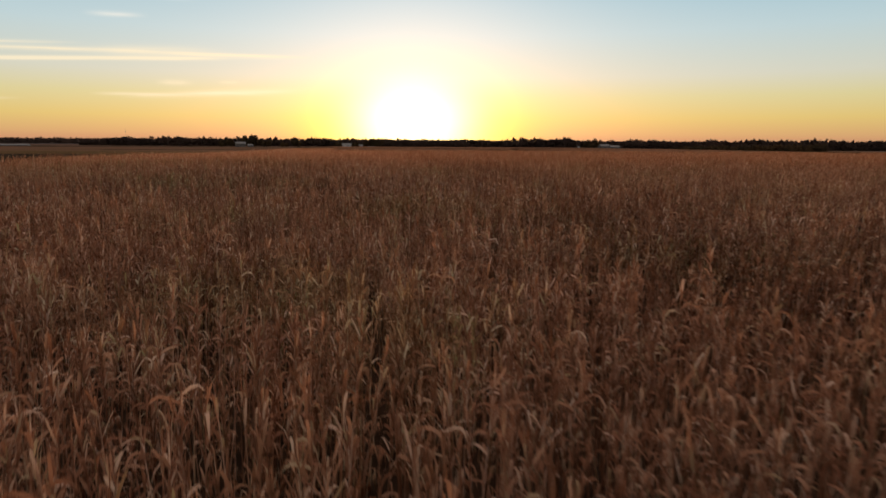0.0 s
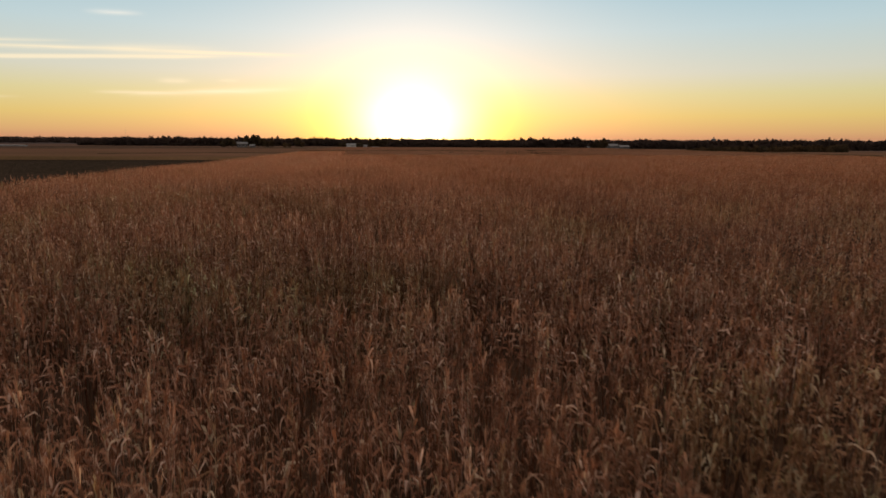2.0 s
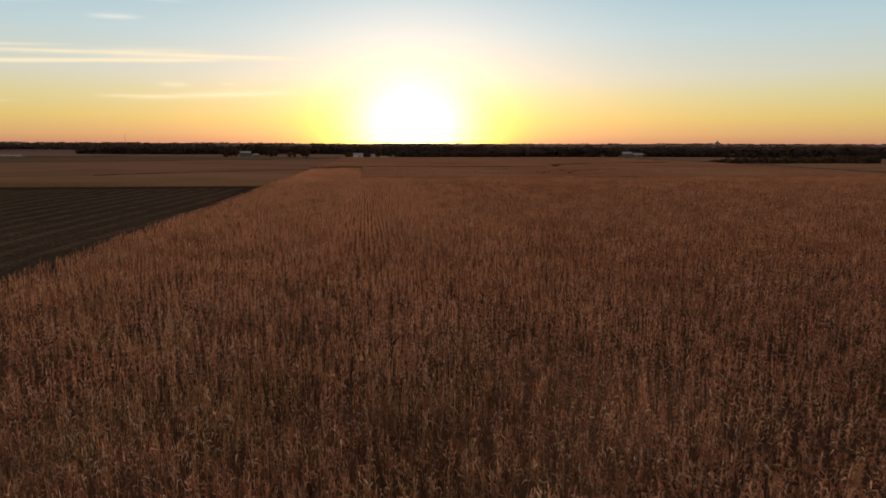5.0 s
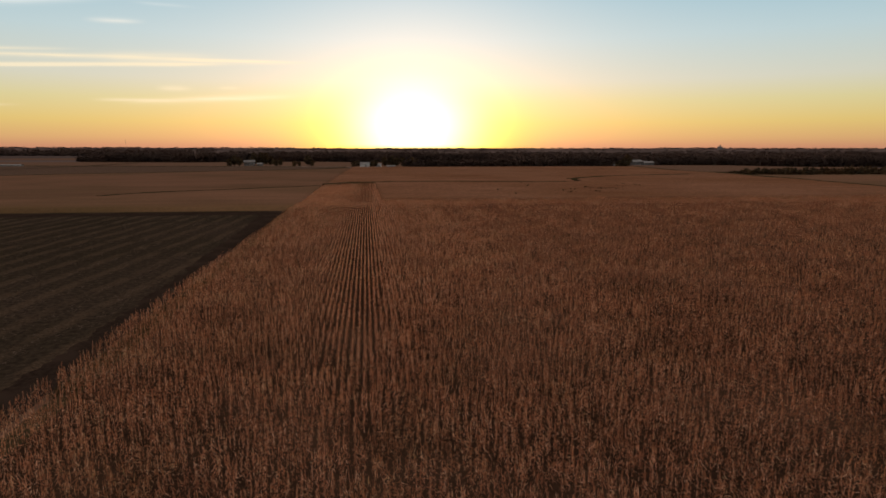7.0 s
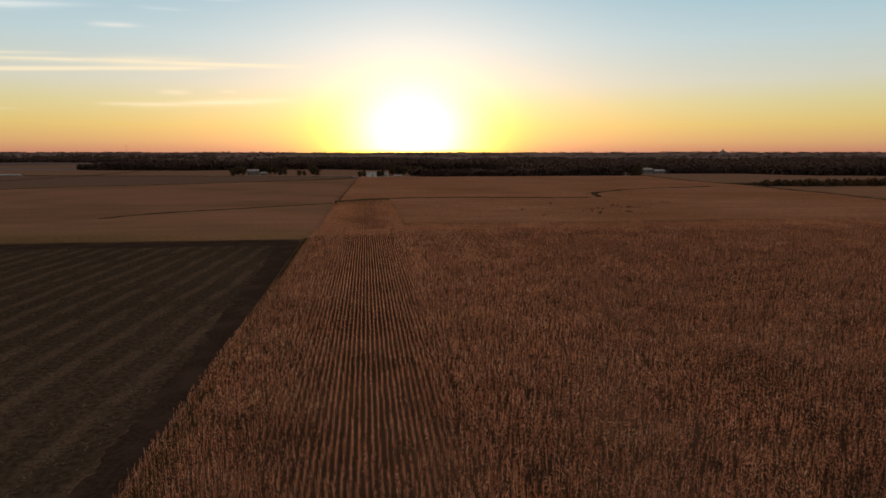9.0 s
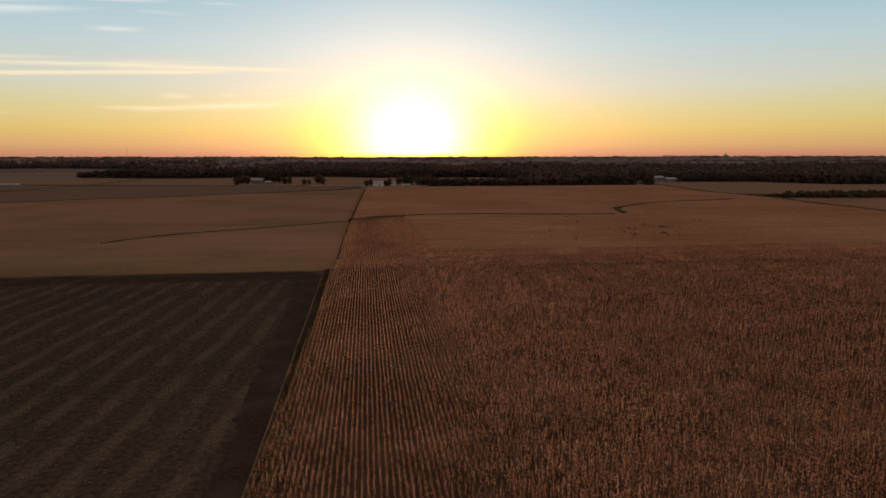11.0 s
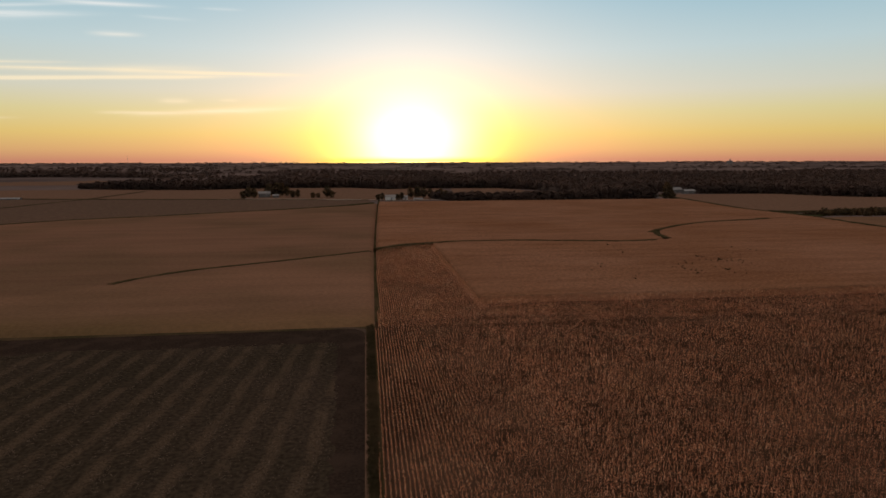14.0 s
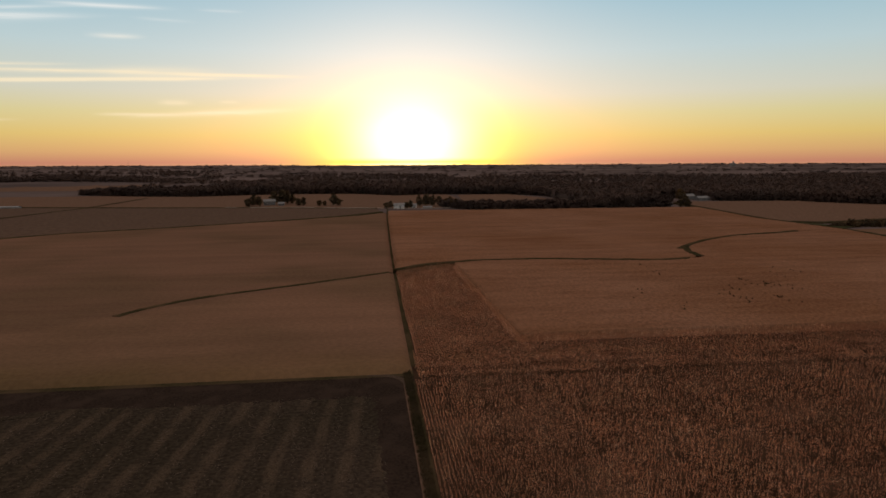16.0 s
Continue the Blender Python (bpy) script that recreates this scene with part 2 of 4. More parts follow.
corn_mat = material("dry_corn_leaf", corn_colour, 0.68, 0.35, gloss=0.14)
soil_mat = material("field_soil", spotted((0.024, 0.0145, 0.010), (0.056, 0.032, 0.021), 1.5, 0.05, (0.075, 0.043, 0.028)), bump=(3.0, 0.6, 0.1))
dirt_mat = material("tilled_soil", spotted((0.018, 0.0125, 0.010), (0.036, 0.025, 0.019), 1.8, 0.16, (0.038, 0.026, 0.020)), bump=(2.0, 0.8, 0.15))
stubble_mat = material("corn_stubble", stubble_colour, bump=(2.5, 0.8, 0.12))
straw_mat = material("corn_residue", spotted((0.06, 0.043, 0.032), (0.13, 0.098, 0.074), 3.0, 0.3), 0.8)
grass_mat = material("rough_grass", spotted((0.030, 0.028, 0.014), (0.062, 0.047, 0.025), 1.2, 0.08, (0.08, 0.056, 0.032)), 0.9, 0.2)
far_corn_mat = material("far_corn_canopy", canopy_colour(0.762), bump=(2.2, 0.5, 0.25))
bean_mat = material("ripe_bean_canopy", bean_colour, bump=(1.2, 0.12, 0.1))
pasture_mat = material("pale_stubble", spotted((0.105, 0.063, 0.043), (0.155, 0.094, 0.066), 0.3, 0.02), bump=(0.8, 0.5, 0.2))
# aerial haze put into the base colour: the far ground pales towards mauve
hazed_plain_mat = material("farmland", spotted((0.088, 0.066, 0.061), (0.150, 0.114, 0.106), 0.004, 0.0016, (0.072, 0.056, 0.053)), bump=(0.05, 0.2, 0.5))
tree_mat = material("dusky_foliage", spotted((0.045, 0.036, 0.024), (0.10, 0.070, 0.042), 0.25, 0.03, (0.12, 0.072, 0.038)), 0.9, 0.18)
wood_mat = material("far_woodland", spotted((0.066, 0.049, 0.044), (0.082, 0.060, 0.052), 0.04, 0.012, (0.094, 0.064, 0.054)), 0.9, 0.25)
# woodland colour paled to mauve, standing in for haze at the skyline
hazed_grove_mat = material("hazed_grove", spotted((0.075, 0.058, 0.054), (0.10, 0.077, 0.072), 0.04, 0.01), 0.9, 0.25)
bark_mat = material("bark", spotted((0.05, 0.04, 0.03), (0.10, 0.08, 0.06), 4.0, 0.5), bump=(8.0, 0.6, 0.03))
wall_mat = material("white_siding", spotted((0.42, 0.40, 0.40), (0.55, 0.53, 0.53), 0.6, 0.1), 0.6, gloss=0.4)
# two darker greys of the siding for buildings that stand out less
grey_wall_mat = material("grey_siding", spotted((0.17, 0.16, 0.16), (0.24, 0.23, 0.23), 0.6, 0.1), 0.7, gloss=0.3)
dim_wall_mat = material("dark_grey_siding", spotted((0.10, 0.095, 0.095), (0.15, 0.142, 0.142), 0.6, 0.1), 0.8, gloss=0.2)
roof_mat = material("metal_roofing", spotted((0.12, 0.117, 0.117), (0.18, 0.175, 0.175), 0.4, 0.1), 0.6, gloss=0.3)
glass_mat = material("dark_glass", spotted((0.02, 0.02, 0.025), (0.03, 0.03, 0.035), 1.0, 0.1), 0.1, gloss=0.4)
road_mat = material("gravel", spotted((0.22, 0.19, 0.16), (0.34, 0.30, 0.26), 0.8, 0.1), bump=(5.0, 0.4, 0.05))


# ---------------------------------------------------------------- mesh helpers
def from_arrays(name, verts, tris, mat, parent=None, tone=None):
    """One mesh object from numpy vertices (n, 3) and triangles (m, 3)."""
    me = bpy.data.meshes.new(name)
    verts, tris = np.asarray(verts, np.float32), np.asarray(tris, np.int32)
    me.vertices.add(len(verts))
    me.vertices.foreach_set("co", verts.ravel())
    me.loops.add(tris.size)
    me.loops.foreach_set("vertex_index", tris.ravel())
    me.polygons.add(len(tris))
    me.polygons.foreach_set("loop_start", np.arange(0, tris.size, 3, dtype=np.int32))
    me.update(calc_edges=True)
    if tone is not None:
        me.attributes.new("tone", "FLOAT", "POINT").data.foreach_set("value", np.asarray(tone, np.float32))
    me.materials.append(mat)
    ob = new(name, me)
    ob.parent = parent
    return ob


def part(name, bm, mat, parent, label=""):
    me = bpy.data.meshes.new(name)
    bm.to_mesh(me)
    bm.free()
    me.materials.append(mat)
    ob = new(name, me)
    ob.parent = parent
    return tagged(ob, label)


def scatter(templates, place, turn, size, pick, lean=0.0, tone=None):
    """Copies of the templates (verts, tris) at the places: one vertex and one triangle array."""
    allv, allt, allc, base = [], [], [], 0
    for k, (tv, tt) in enumerate(templates):
        m = pick == k
        n = m.sum()
        if not n:
            continue
        c, s = np.cos(turn[m])[:, None], np.sin(turn[m])[:, None]
        sz = size[m]
        x = (tv[None, :, 0] * c - tv[None, :, 1] * s) * sz[:, :1]
        y = (tv[None, :, 0] * s + tv[None, :, 1] * c) * sz[:, :1]
        z = tv[None, :, 2] * sz[:, 1:]
        if lean:
            lx, ly = np.random.normal(0, lean, (2, n, 1))
            q = place[m]
            apart = 1 - 0.7 * drilled(q[:, :1], q[:, 1:2])
            lx = apart * (lx + 0.07 * smooth_noise(q[:, :1], q[:, 1:2], 5, 81) + 0.16 * (clump(q[:, :1], q[:, 1:2], 5) - 0.5))
            ly = ly + 0.07 * smooth_noise(q[:, :1], q[:, 1:2], 5, 82) + 0.16 * (clump(q[:, :1], q[:, 1:2], 6) - 0.5)
            x, y = x + lx * z, y + ly * z
        p = place[m]
        allv.append(np.stack([x + p[:, :1], y + p[:, 1:2], z + p[:, 2:3]], -1).reshape(-1, 3))
        allt.append((tt[None] + (np.arange(n) * len(tv))[:, None, None] + base).reshape(-1, 3))
        base += n * len(tv)
        if tone is not None:
            allc.append(np.repeat(tone[m], len(tv)))
    if tone is not None:
        return np.concatenate(allv), np.concatenate(allt), np.concatenate(allc)
    return np.concatenate(allv), np.concatenate(allt)


def smooth_noise(x, y, scale, seed=0):
    """Value noise from a few crossed sines, in about -1 to 1, for whole arrays."""
    rng = np.random.RandomState(seed)
    out = 0
    for k in range(6):
        a, p, q = rng.uniform(0, 2 * math.pi, 3)
        f = rng.uniform(0.6, 1.7) / scale * 2 * math.pi
        out = out + np.sin(f * (x * math.cos(a) + y * math.sin(a)) + p + 1.3 * np.sin(0.6 * f * (x * math.sin(a) - y * math.cos(a)) + q))
    return out / 3.5


def strip(points, widths, side):
    """A leaf blade along the points: triangles of a flat ribbon that ends in a point."""
    v, t = [], []
    for p, wd in zip(points[:-1], widths):
        v += [p - side * wd / 2, p + side * wd / 2]
    v.append(points[-1])
    for k in range(len(points) - 2):
        a = 2 * k
        t += [(a, a + 1, a + 3), (a, a + 3, a + 2)]
    a = 2 * (len(points) - 2)
    t.append((a, a + 1, a + 2))
    return v, t


def corn_plant(rng, leaves, segs, stalk, tassels, ear, fat=1.0, pieces=None, upright=0.15):
    """A dry corn plant, 2.3 m tall: stalk, upright top leaves with curling tips, hanging lower leaves, tassel and ear. pieces collects its parts."""
    V, T = [], []

    def push(v, t, name):
        if pieces is not None:
            pieces.append((name, np.array(v, float), np.array(t)))
        b = len(V)
        V.extend(np.asarray(p, float) for p in v)
        T.extend(tuple(b + i for i in f) for f in t)

    tall = 2.2 + rng.uniform(-0.14, 0.14)
    if stalk:
        r0, r1 = 0.015 * fat, 0.006 * fat
        ring = [(math.cos(a), math.sin(a)) for a in np.arange(stalk) * 2 * math.pi / stalk]
        push([(r0 * c, r0 * s, 0) for c, s in ring] + [(r1 * c, r1 * s, tall) for c, s in ring],
             [f for i in range(stalk) for f in ((i, (i + 1) % stalk, stalk + i), ((i + 1) % stalk, stalk + (i + 1) % stalk, stalk + i))], "stalk")
    spin = rng.uniform(0, 2 * math.pi)
    for k in range(leaves):
        high = (k + rng.rand()) / leaves
        z = tall * (0.40 + 0.58 * high ** 0.55)
        a = spin + 2.6 * k + rng.normal(0, 0.5)
        out, side = np.array([math.cos(a), math.sin(a), 0]), np.array([-math.sin(a), math.cos(a), 0])
        side = side * math.cos(0.5) + np.array([0, 0, rng.choice((-1, 1)) * math.sin(0.5)])
        if rng.rand() < upright + 0.4 * high:          # upright, the tip curling over
            reach, rise, droop = rng.uniform(0.06, 0.18), rng.uniform(0.14, 0.30), rng.uniform(0.0, 0.16)
        else:                                       # arching out and hanging down
            reach, rise, droop = rng.uniform(0.17, 0.36), rng.uniform(0.06, 0.20), rng.uniform(0.15, 0.42)
        pts = [np.array([0, 0, z]) + out * reach * (1.5 * s - 0.5 * s * s) + np.array([0, 0, rise * s * (1.6 - 0.6 * s) - droop * s ** 2.5]) for s in np.linspace(0, 1, segs + 1)]
        width = rng.uniform(0.026, 0.046) * fat
        push(*strip(pts, [width * q for q in np.interp(np.arange(segs), (0, 1, segs + 1), (0.7, 1.0, 0.35))], side), "leaf")
    for k in range(tassels):
        a, flare = rng.uniform(0, 2 * math.pi), rng.uniform(0.02, 0.12)
        tip = np.array([flare * math.cos(a), flare * math.sin(a), tall + rng.uniform(0.12, 0.30)])
        foot, side = np.array([0, 0, tall - 0.1]), np.array([-math.sin(a), math.cos(a), 0]) * 0.009 * fat
        push([foot - side, foot + side, tip], [(0, 1, 2)], "tassel_branch")
    if ear:
        a = rng.uniform(0, 2 * math.pi)
        out = np.array([math.cos(a), math.sin(a), 0])
        side = np.array([-math.sin(a), math.cos(a), 0])
        c = np.array([0, 0, 1.05]) + out * 0.07
        push([c + (0, 0, 0.05), c + out * 0.03 + side * 0.03 - (0, 0, 0.08), c + out * 0.03 - side * 0.03 - (0, 0, 0.08), c - out * 0.02 - (0, 0, 0.08), c + out * 0.06 - (0, 0, 0.24)],
             [(0, 1, 2), (0, 2, 3), (0, 3, 1), (4, 2, 1), (4, 3, 2), (4, 1, 3)], "ear")
    return np.array(V), np.array(T)


rng = np.random.RandomState(4)
CORN_NEAR = [corn_plant(rng, 15, 4, 3, 5, True, 1.0, upright=0.42) for _ in range(14)]
CORN_MID = [corn_plant(rng, 11, 2, 2, 3, False, 1.4, upright=0.45) for _ in range(14)]
CORN_FAR = [corn_plant(rng, 11, 1, 0, 2, False, 1.9, upright=0.35) for _ in range(12)]
CORN_FARTHER = [corn_plant(rng, 7, 1, 0, 1, False, 3.1) for _ in range(12)]
CORN_FARTHEST = [corn_plant(rng, 5, 1, 0, 1, False, 4.5) for _ in range(10)]


def eye_distance(x, y):
    """Nearest distance from which the flight looks at a place; very far where it never looks."""
    d = np.full(x.shape, 1e6)
    c, s = math.cos(radians(-HEADING)), math.sin(radians(-HEADING))
    for _, ex, ey, ez, tilt, _ in PATH:
        ahead, aside, up = (x - ex) * s + (y - ey) * c, (x - ex) * c - (y - ey) * s, ez - 2.4
        k, q = math.cos(radians(90 - tilt)), math.sin(radians(90 - tilt))
        deep = ahead * k + up * q
        seen = (deep > 1) & (np.abs(aside) < 0.74 * deep + 1.5) & (up * k - ahead * q < 0.43 * deep + 1.5)
        d = np.where(seen, np.minimum(d, np.sqrt(ahead ** 2 + aside ** 2 + up ** 2)), d)
    return d


# ---------------------------------------------------------------- ground
def land_height(x, y):
    """Level near the fields, rising to low hills far away."""
    far = np.clip((np.hypot(x, y) - 1500) / 3300, 0, 1)
    return far ** 1.5 * (29 + 3 * smooth_noise(x, y, 1800, 3)) - 0.02


def grid_sheet(name, x0, x1, y0, y1, nx, ny, height, mat):
    gx, gy = np.meshgrid(np.linspace(x0, x1, nx), np.linspace(y0, y1, ny))
    gx, gy = gx.ravel(), gy.ravel()
    v = np.stack([gx, gy, height(gx, gy)], -1)
    i = (np.arange(ny - 1)[:, None] * nx + np.arange(nx - 1)[None]).ravel()
    t = np.concatenate([np.stack([i, i + 1, i + nx + 1], -1), np.stack([i, i + nx + 1, i + nx], -1)])
    return from_arrays(name, v, t, mat)


ground = grid_sheet("ground", -4900, 4900, -4900, 4900, 120, 120, land_height, hazed_plain_mat)
tagged(ground, "wide level farmland in brown and dun patches, paled by painted haze", "ground", kind="structure")


def level(z):
    return lambda x, y: np.full(x.shape, z)


def field_floor(name, label, x0, x1, y0, y1, z, mat):
    return tagged(grid_sheet(name, x0, x1, y0, y1, 2, 2, level(z), mat), label, "ground", kind="structure")


EDGE = -20.9        # left edge of the standing corn
ROW = 0.66          # between the drilled rows


def corn_edge(y):
    """The edge bends a little towards the field's end."""
    return np.interp(y, (90, 160), (-20.6, -19.1))


field_floor("soil", "dark soil under the standing corn", -18.9, 420, -150, 420, 0.0, soil_mat)


def worked_edge(q, seed):
    return 0.7 * smooth_noise(q, 0 * q, 9, seed) + 0.5 * smooth_noise(q, 0 * q, 2.5, seed + 1)


def stubble_ground():
    """The harvested field, with a frayed border to the lane and the headland."""
    q, k = np.meshgrid(np.linspace(-150, 205, 364), np.concatenate([np.linspace(0, 0.9, 40), np.linspace(0.91, 1, 40)]), indexing="ij")
    right = np.interp(q, (100, 205), (-25.9, -28.6)) + worked_edge(q, 61)
    x = -420 + (right + 420) * k
    y = q + np.clip((q - 192) / 13, 0, 1) * 1.8 * worked_edge(x, 63)
    i = (np.arange(363)[:, None] * 80 + np.arange(79)[None]).ravel()
    t = np.concatenate([np.stack([i, i + 1, i + 81], -1), np.stack([i, i + 81, i + 80], -1)])
    z = 0.012 + 0.02 * np.random.rand(*x.shape)
    return from_arrays("stubble_ground", np.stack([x, y, z], -1).reshape(-1, 3), t, stubble_mat)


tagged(stubble_ground(), "harvested corn ground with pale straw swaths", "ground", kind="structure")
field_floor("dirt_lane", "dark bare soil lane along the corn", -31.0, -21.7, -150, 214, 0.004, dirt_mat)
field_floor("headland", "dark worked soil headland", -420, -18.9, 190, 222, 0.0, dirt_mat)
field_floor("lane_edge", "pale dry grass edge of the soil lane", -21.7, -20.9, -150, 214, 0.012, pasture_mat)
field_floor("verge", "narrow grass verge between lane and corn", -20.9, -18.9, -150, 214, 0.016, grass_mat)


# ---------------------------------------------------------------- standing corn
def drilled(x, y):
    """1 where the rows stand well apart, less where the canopy has closed over them."""
    over = np.clip((x - 7.5 - 0.012 * (y - 40)) / 2.0, 0, 1)
    return (1 - 0.6 * over) * np.interp(y, (8, 60), (0.05, 1))


def rows_of_plants(x0, x1, y0, y1, row, step, along_x=False):
    if along_x:
        ys, xs = np.arange(y0, y1, row), np.arange(x0, x1, step)
        gy, gx = np.meshgrid(ys, xs, indexing="ij")
    else:
        xs, ys = np.arange(x0, x1, row), np.arange(y0, y1, step)
        gx, gy = np.meshgrid(xs, ys, indexing="ij")
    gx, gy = gx.ravel(), gy.ravel()
    apart = drilled(gx, gy)
    wander = (0.07 - 0.04 * apart) * np.sin(gy / 5.3 + 2.4 * np.sin(gx * 7.1)) if not along_x else 0.0
    jx, jy = wander + np.random.normal(0, 1, gx.size) * (0.15 - 0.11 * apart), np.random.uniform(-0.4, 0.4, gx.size) * step
    return (gx + jy, gy + jx) if along_x else (gx + jx, gy + jy)


def in_view(x, y):
    """The stretch of field that the flight looks over."""
    return (x < 42 + 0.97 * (y + 93)) & (y > -93) & (x > corn_edge(y))


def gaps(x, y):
    """Holes where plants are lodged or missing."""
    holes = smooth_noise(x, y, 9, 7) + 0.8 * smooth_noise(x, y, 2.6, 8) + 0.55 * np.random.normal(0, 1, x.shape) < 1.15
    lodged = smooth_noise(x, y, 5.0, 91) + 0.45 * smooth_noise(x, y, 1.7, 92)
    lodged = lodged < np.quantile(lodged, 0.972)
    return holes & lodged & (clump(x, y, 3) > np.interp(y, (-60, 0), (0.0, 0.035)))


def clump(x, y, seed):
    """One chance number for each short stretch of a row, where plants grow alike."""
    h = np.sin(np.round(x / ROW) * 12.9898 + np.round(y / 0.46 + np.sin(np.round(x / ROW) * 3.7)) * 78.233 + seed * 37.719) * 43758.5453
    return h - np.floor(h)


def plant(name, label, x, y, templates, lean, slim=1.0, tall=1.0):
    n = x.size
    place = np.stack([x, y, np.zeros(n)], -1)
    rise = np.interp(y, (-70, -25, 55, 115), (0, 1, 1, 0)) * np.interp(x, (20, 60), (1, 0.4))
    h = (tall + 0.2 * rise) * (1.0 + 0.06 * smooth_noise(x, y, 14, 5) + 0.05 * smooth_noise(x, y, 3.5, 6) + np.random.normal(0, 0.05, n))
    h = h * (1 + (np.interp(y, (-10, 40), (0.46, 0.32)) - 0.16 * drilled(x, y)) * np.interp(y, (60, 140), (1.0, 0.7)) * (clump(x, y, 1) - 0.5))
    size = np.stack([np.random.uniform(0.8, 1.25, n) * (slim if slim else 1.12 - 0.34 * drilled(x, y)), h], -1)
    # tone falls to the right and near left: dark patches and painted-in vignetting
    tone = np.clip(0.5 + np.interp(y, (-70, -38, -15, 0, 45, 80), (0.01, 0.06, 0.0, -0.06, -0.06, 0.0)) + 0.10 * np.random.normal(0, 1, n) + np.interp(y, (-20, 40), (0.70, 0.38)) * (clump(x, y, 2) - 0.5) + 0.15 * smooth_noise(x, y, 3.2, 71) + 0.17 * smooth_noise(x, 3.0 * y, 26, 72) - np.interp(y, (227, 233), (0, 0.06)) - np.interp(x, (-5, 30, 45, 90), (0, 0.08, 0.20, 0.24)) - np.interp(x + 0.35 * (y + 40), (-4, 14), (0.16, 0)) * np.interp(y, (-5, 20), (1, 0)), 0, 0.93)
    v, t, c = scatter(templates, place, np.random.uniform(0, 6.283, n), size, np.random.randint(0, len(templates), n), lean, tone)
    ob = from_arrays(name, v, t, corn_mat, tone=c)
    return tagged(ob, label, "corn", kind="stuff")


def foremost(x, y):
    """The stretch of field over which the flight begins, whose plants stand singly."""
    return (x > 28.0) & (x < 38.6) & (y > -84.6) & (y < -82.4)


def single_plants():
    """Corn plants of their own, each with stalk, leaves, tassel and ear."""
    kinds = []
    for k in range(8):
        pieces, root = [], new("corn_plant")
        corn_plant(rng, 13, 4, 5, 3, True, 1.0, pieces, 0.42)
        for name, v, t in pieces:
            from_arrays(name, v, t, corn_mat, root, np.full(len(v), 0.34 + 0.05 * k))
        kinds.append(tagged(root, "dry tan corn plant with curling leaves, tassel and hanging ear", "corn plant", "corn plants at the start of the flight"))
    x, y = rows_of_plants(EDGE, 40, -85, -82, ROW, 0.17)
    keep = foremost(x, y)
    for px, py in zip(x[keep], y[keep]):
        h = 1.05 + 0.36 * (float(clump(np.array(px), np.array(py), 1)) - 0.5) + random.gauss(0, 0.05)
        m = pose(px, py, 0, random.gauss(0, 4), random.gauss(0, 4), random.uniform(0, 360))
        ob = copy_thing(random.choice(kinds), m)
        ob.scale = (random.uniform(0.8, 1.1), random.uniform(0.8, 1.1), h)
    for root in kinds:
        for ob in (*root.children, root):
            bpy.data.objects.remove(ob)


def standing(near, far, step, area=(EDGE, 330, -93, 209.8)):
    x, y = rows_of_plants(*area, ROW, step)
    row = np.sin(np.round(x / ROW) * 3.7)
    y = y + 0.45 * (1 - 0.6 * drilled(x, y)) * ((np.round(y / 0.46 + row) - row) * 0.46 - y)      # plants crowd in short tufts
    d = eye_distance(x, y)
    d = d * (1 + 0.16 * np.sin(12.9898 * np.round(x / ROW) + 78.233 * np.round(y / 1.7)))
    keep = (d >= near) & (d < far) & in_view(x, y) & gaps(x, y) & ~foremost(x, y)
    return x[keep], y[keep]


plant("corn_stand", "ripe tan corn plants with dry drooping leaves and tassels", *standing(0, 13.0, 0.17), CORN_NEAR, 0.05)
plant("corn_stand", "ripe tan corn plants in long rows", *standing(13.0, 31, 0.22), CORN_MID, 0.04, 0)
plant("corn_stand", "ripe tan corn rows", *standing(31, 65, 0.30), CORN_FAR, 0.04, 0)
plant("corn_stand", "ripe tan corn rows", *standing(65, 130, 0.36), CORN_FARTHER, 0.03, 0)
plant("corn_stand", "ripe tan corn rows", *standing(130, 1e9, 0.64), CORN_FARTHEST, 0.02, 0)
single_plants()
# end rows across the field end, with a gap after each pass of the planter
x, y = rows_of_plants(-18.0, 330, 212.4, 229.5, ROW, 0.45, along_x=True)
late = 0.6 * smooth_noise(x, 0 * x, 60, 95)
passes = ((np.abs(y - 217.2 - late) < 0.8) & (smooth_noise(x, y, 70, 96) > -0.3)) | ((np.abs(y - 222.5 + late) < 0.7) & (smooth_noise(x, y, 55, 97) > 0.0))
keep = in_view(x, y) & ~passes
plant("corn_end_rows", "ripe corn end rows planted across the field end", x[keep], y[keep], CORN_FARTHEST, 0.02, 0.9)


# ---------------------------------------------------------------- farther fields
def along(points):
    """Piecewise-linear x of y, or y of x, through a few corner points."""
    a, b = zip(*points)
    return lambda q: np.interp(q, a, b)


def crop_sheet(name, label, y0, y1, left, right, top, nx, ny, mat, rough=0.2, across=False, hug=False):
    """The canopy of a far field between two borders, standing up from the soil at its rim."""
    q, k = np.meshgrid(np.linspace(y0, y1, ny), np.linspace(0, 1, nx), indexing="ij")
    a, b = left(q), right(q)
    x, y = (q, a + (b - a) * k) if across else (a + (b - a) * k, q)
    z = top + rough * np.random.normal(0, 0.5, x.shape) + 0.1 * smooth_noise(x, y, 90, 12)
    if hug:
        x = x + (track_x(y) + 20.0) * np.clip((x + 120) / 100, 0, 1)
    z[0], z[-1], z[:, 0], z[:, -1] = 0.03, 0.03, 0.03, 0.03
    v = np.stack([x, y, np.maximum(z, 0.03)], -1).reshape(-1, 3)
    i = (np.arange(ny - 1)[:, None] * nx + np.arange(nx - 1)[None]).ravel()
    t = np.concatenate([np.stack([i, i + 1, i + nx + 1], -1), np.stack([i, i + nx + 1, i + nx], -1)])
    return tagged(from_arrays(name, v, t if not across else t[:, ::-1], mat), label, "field", kind="structure")


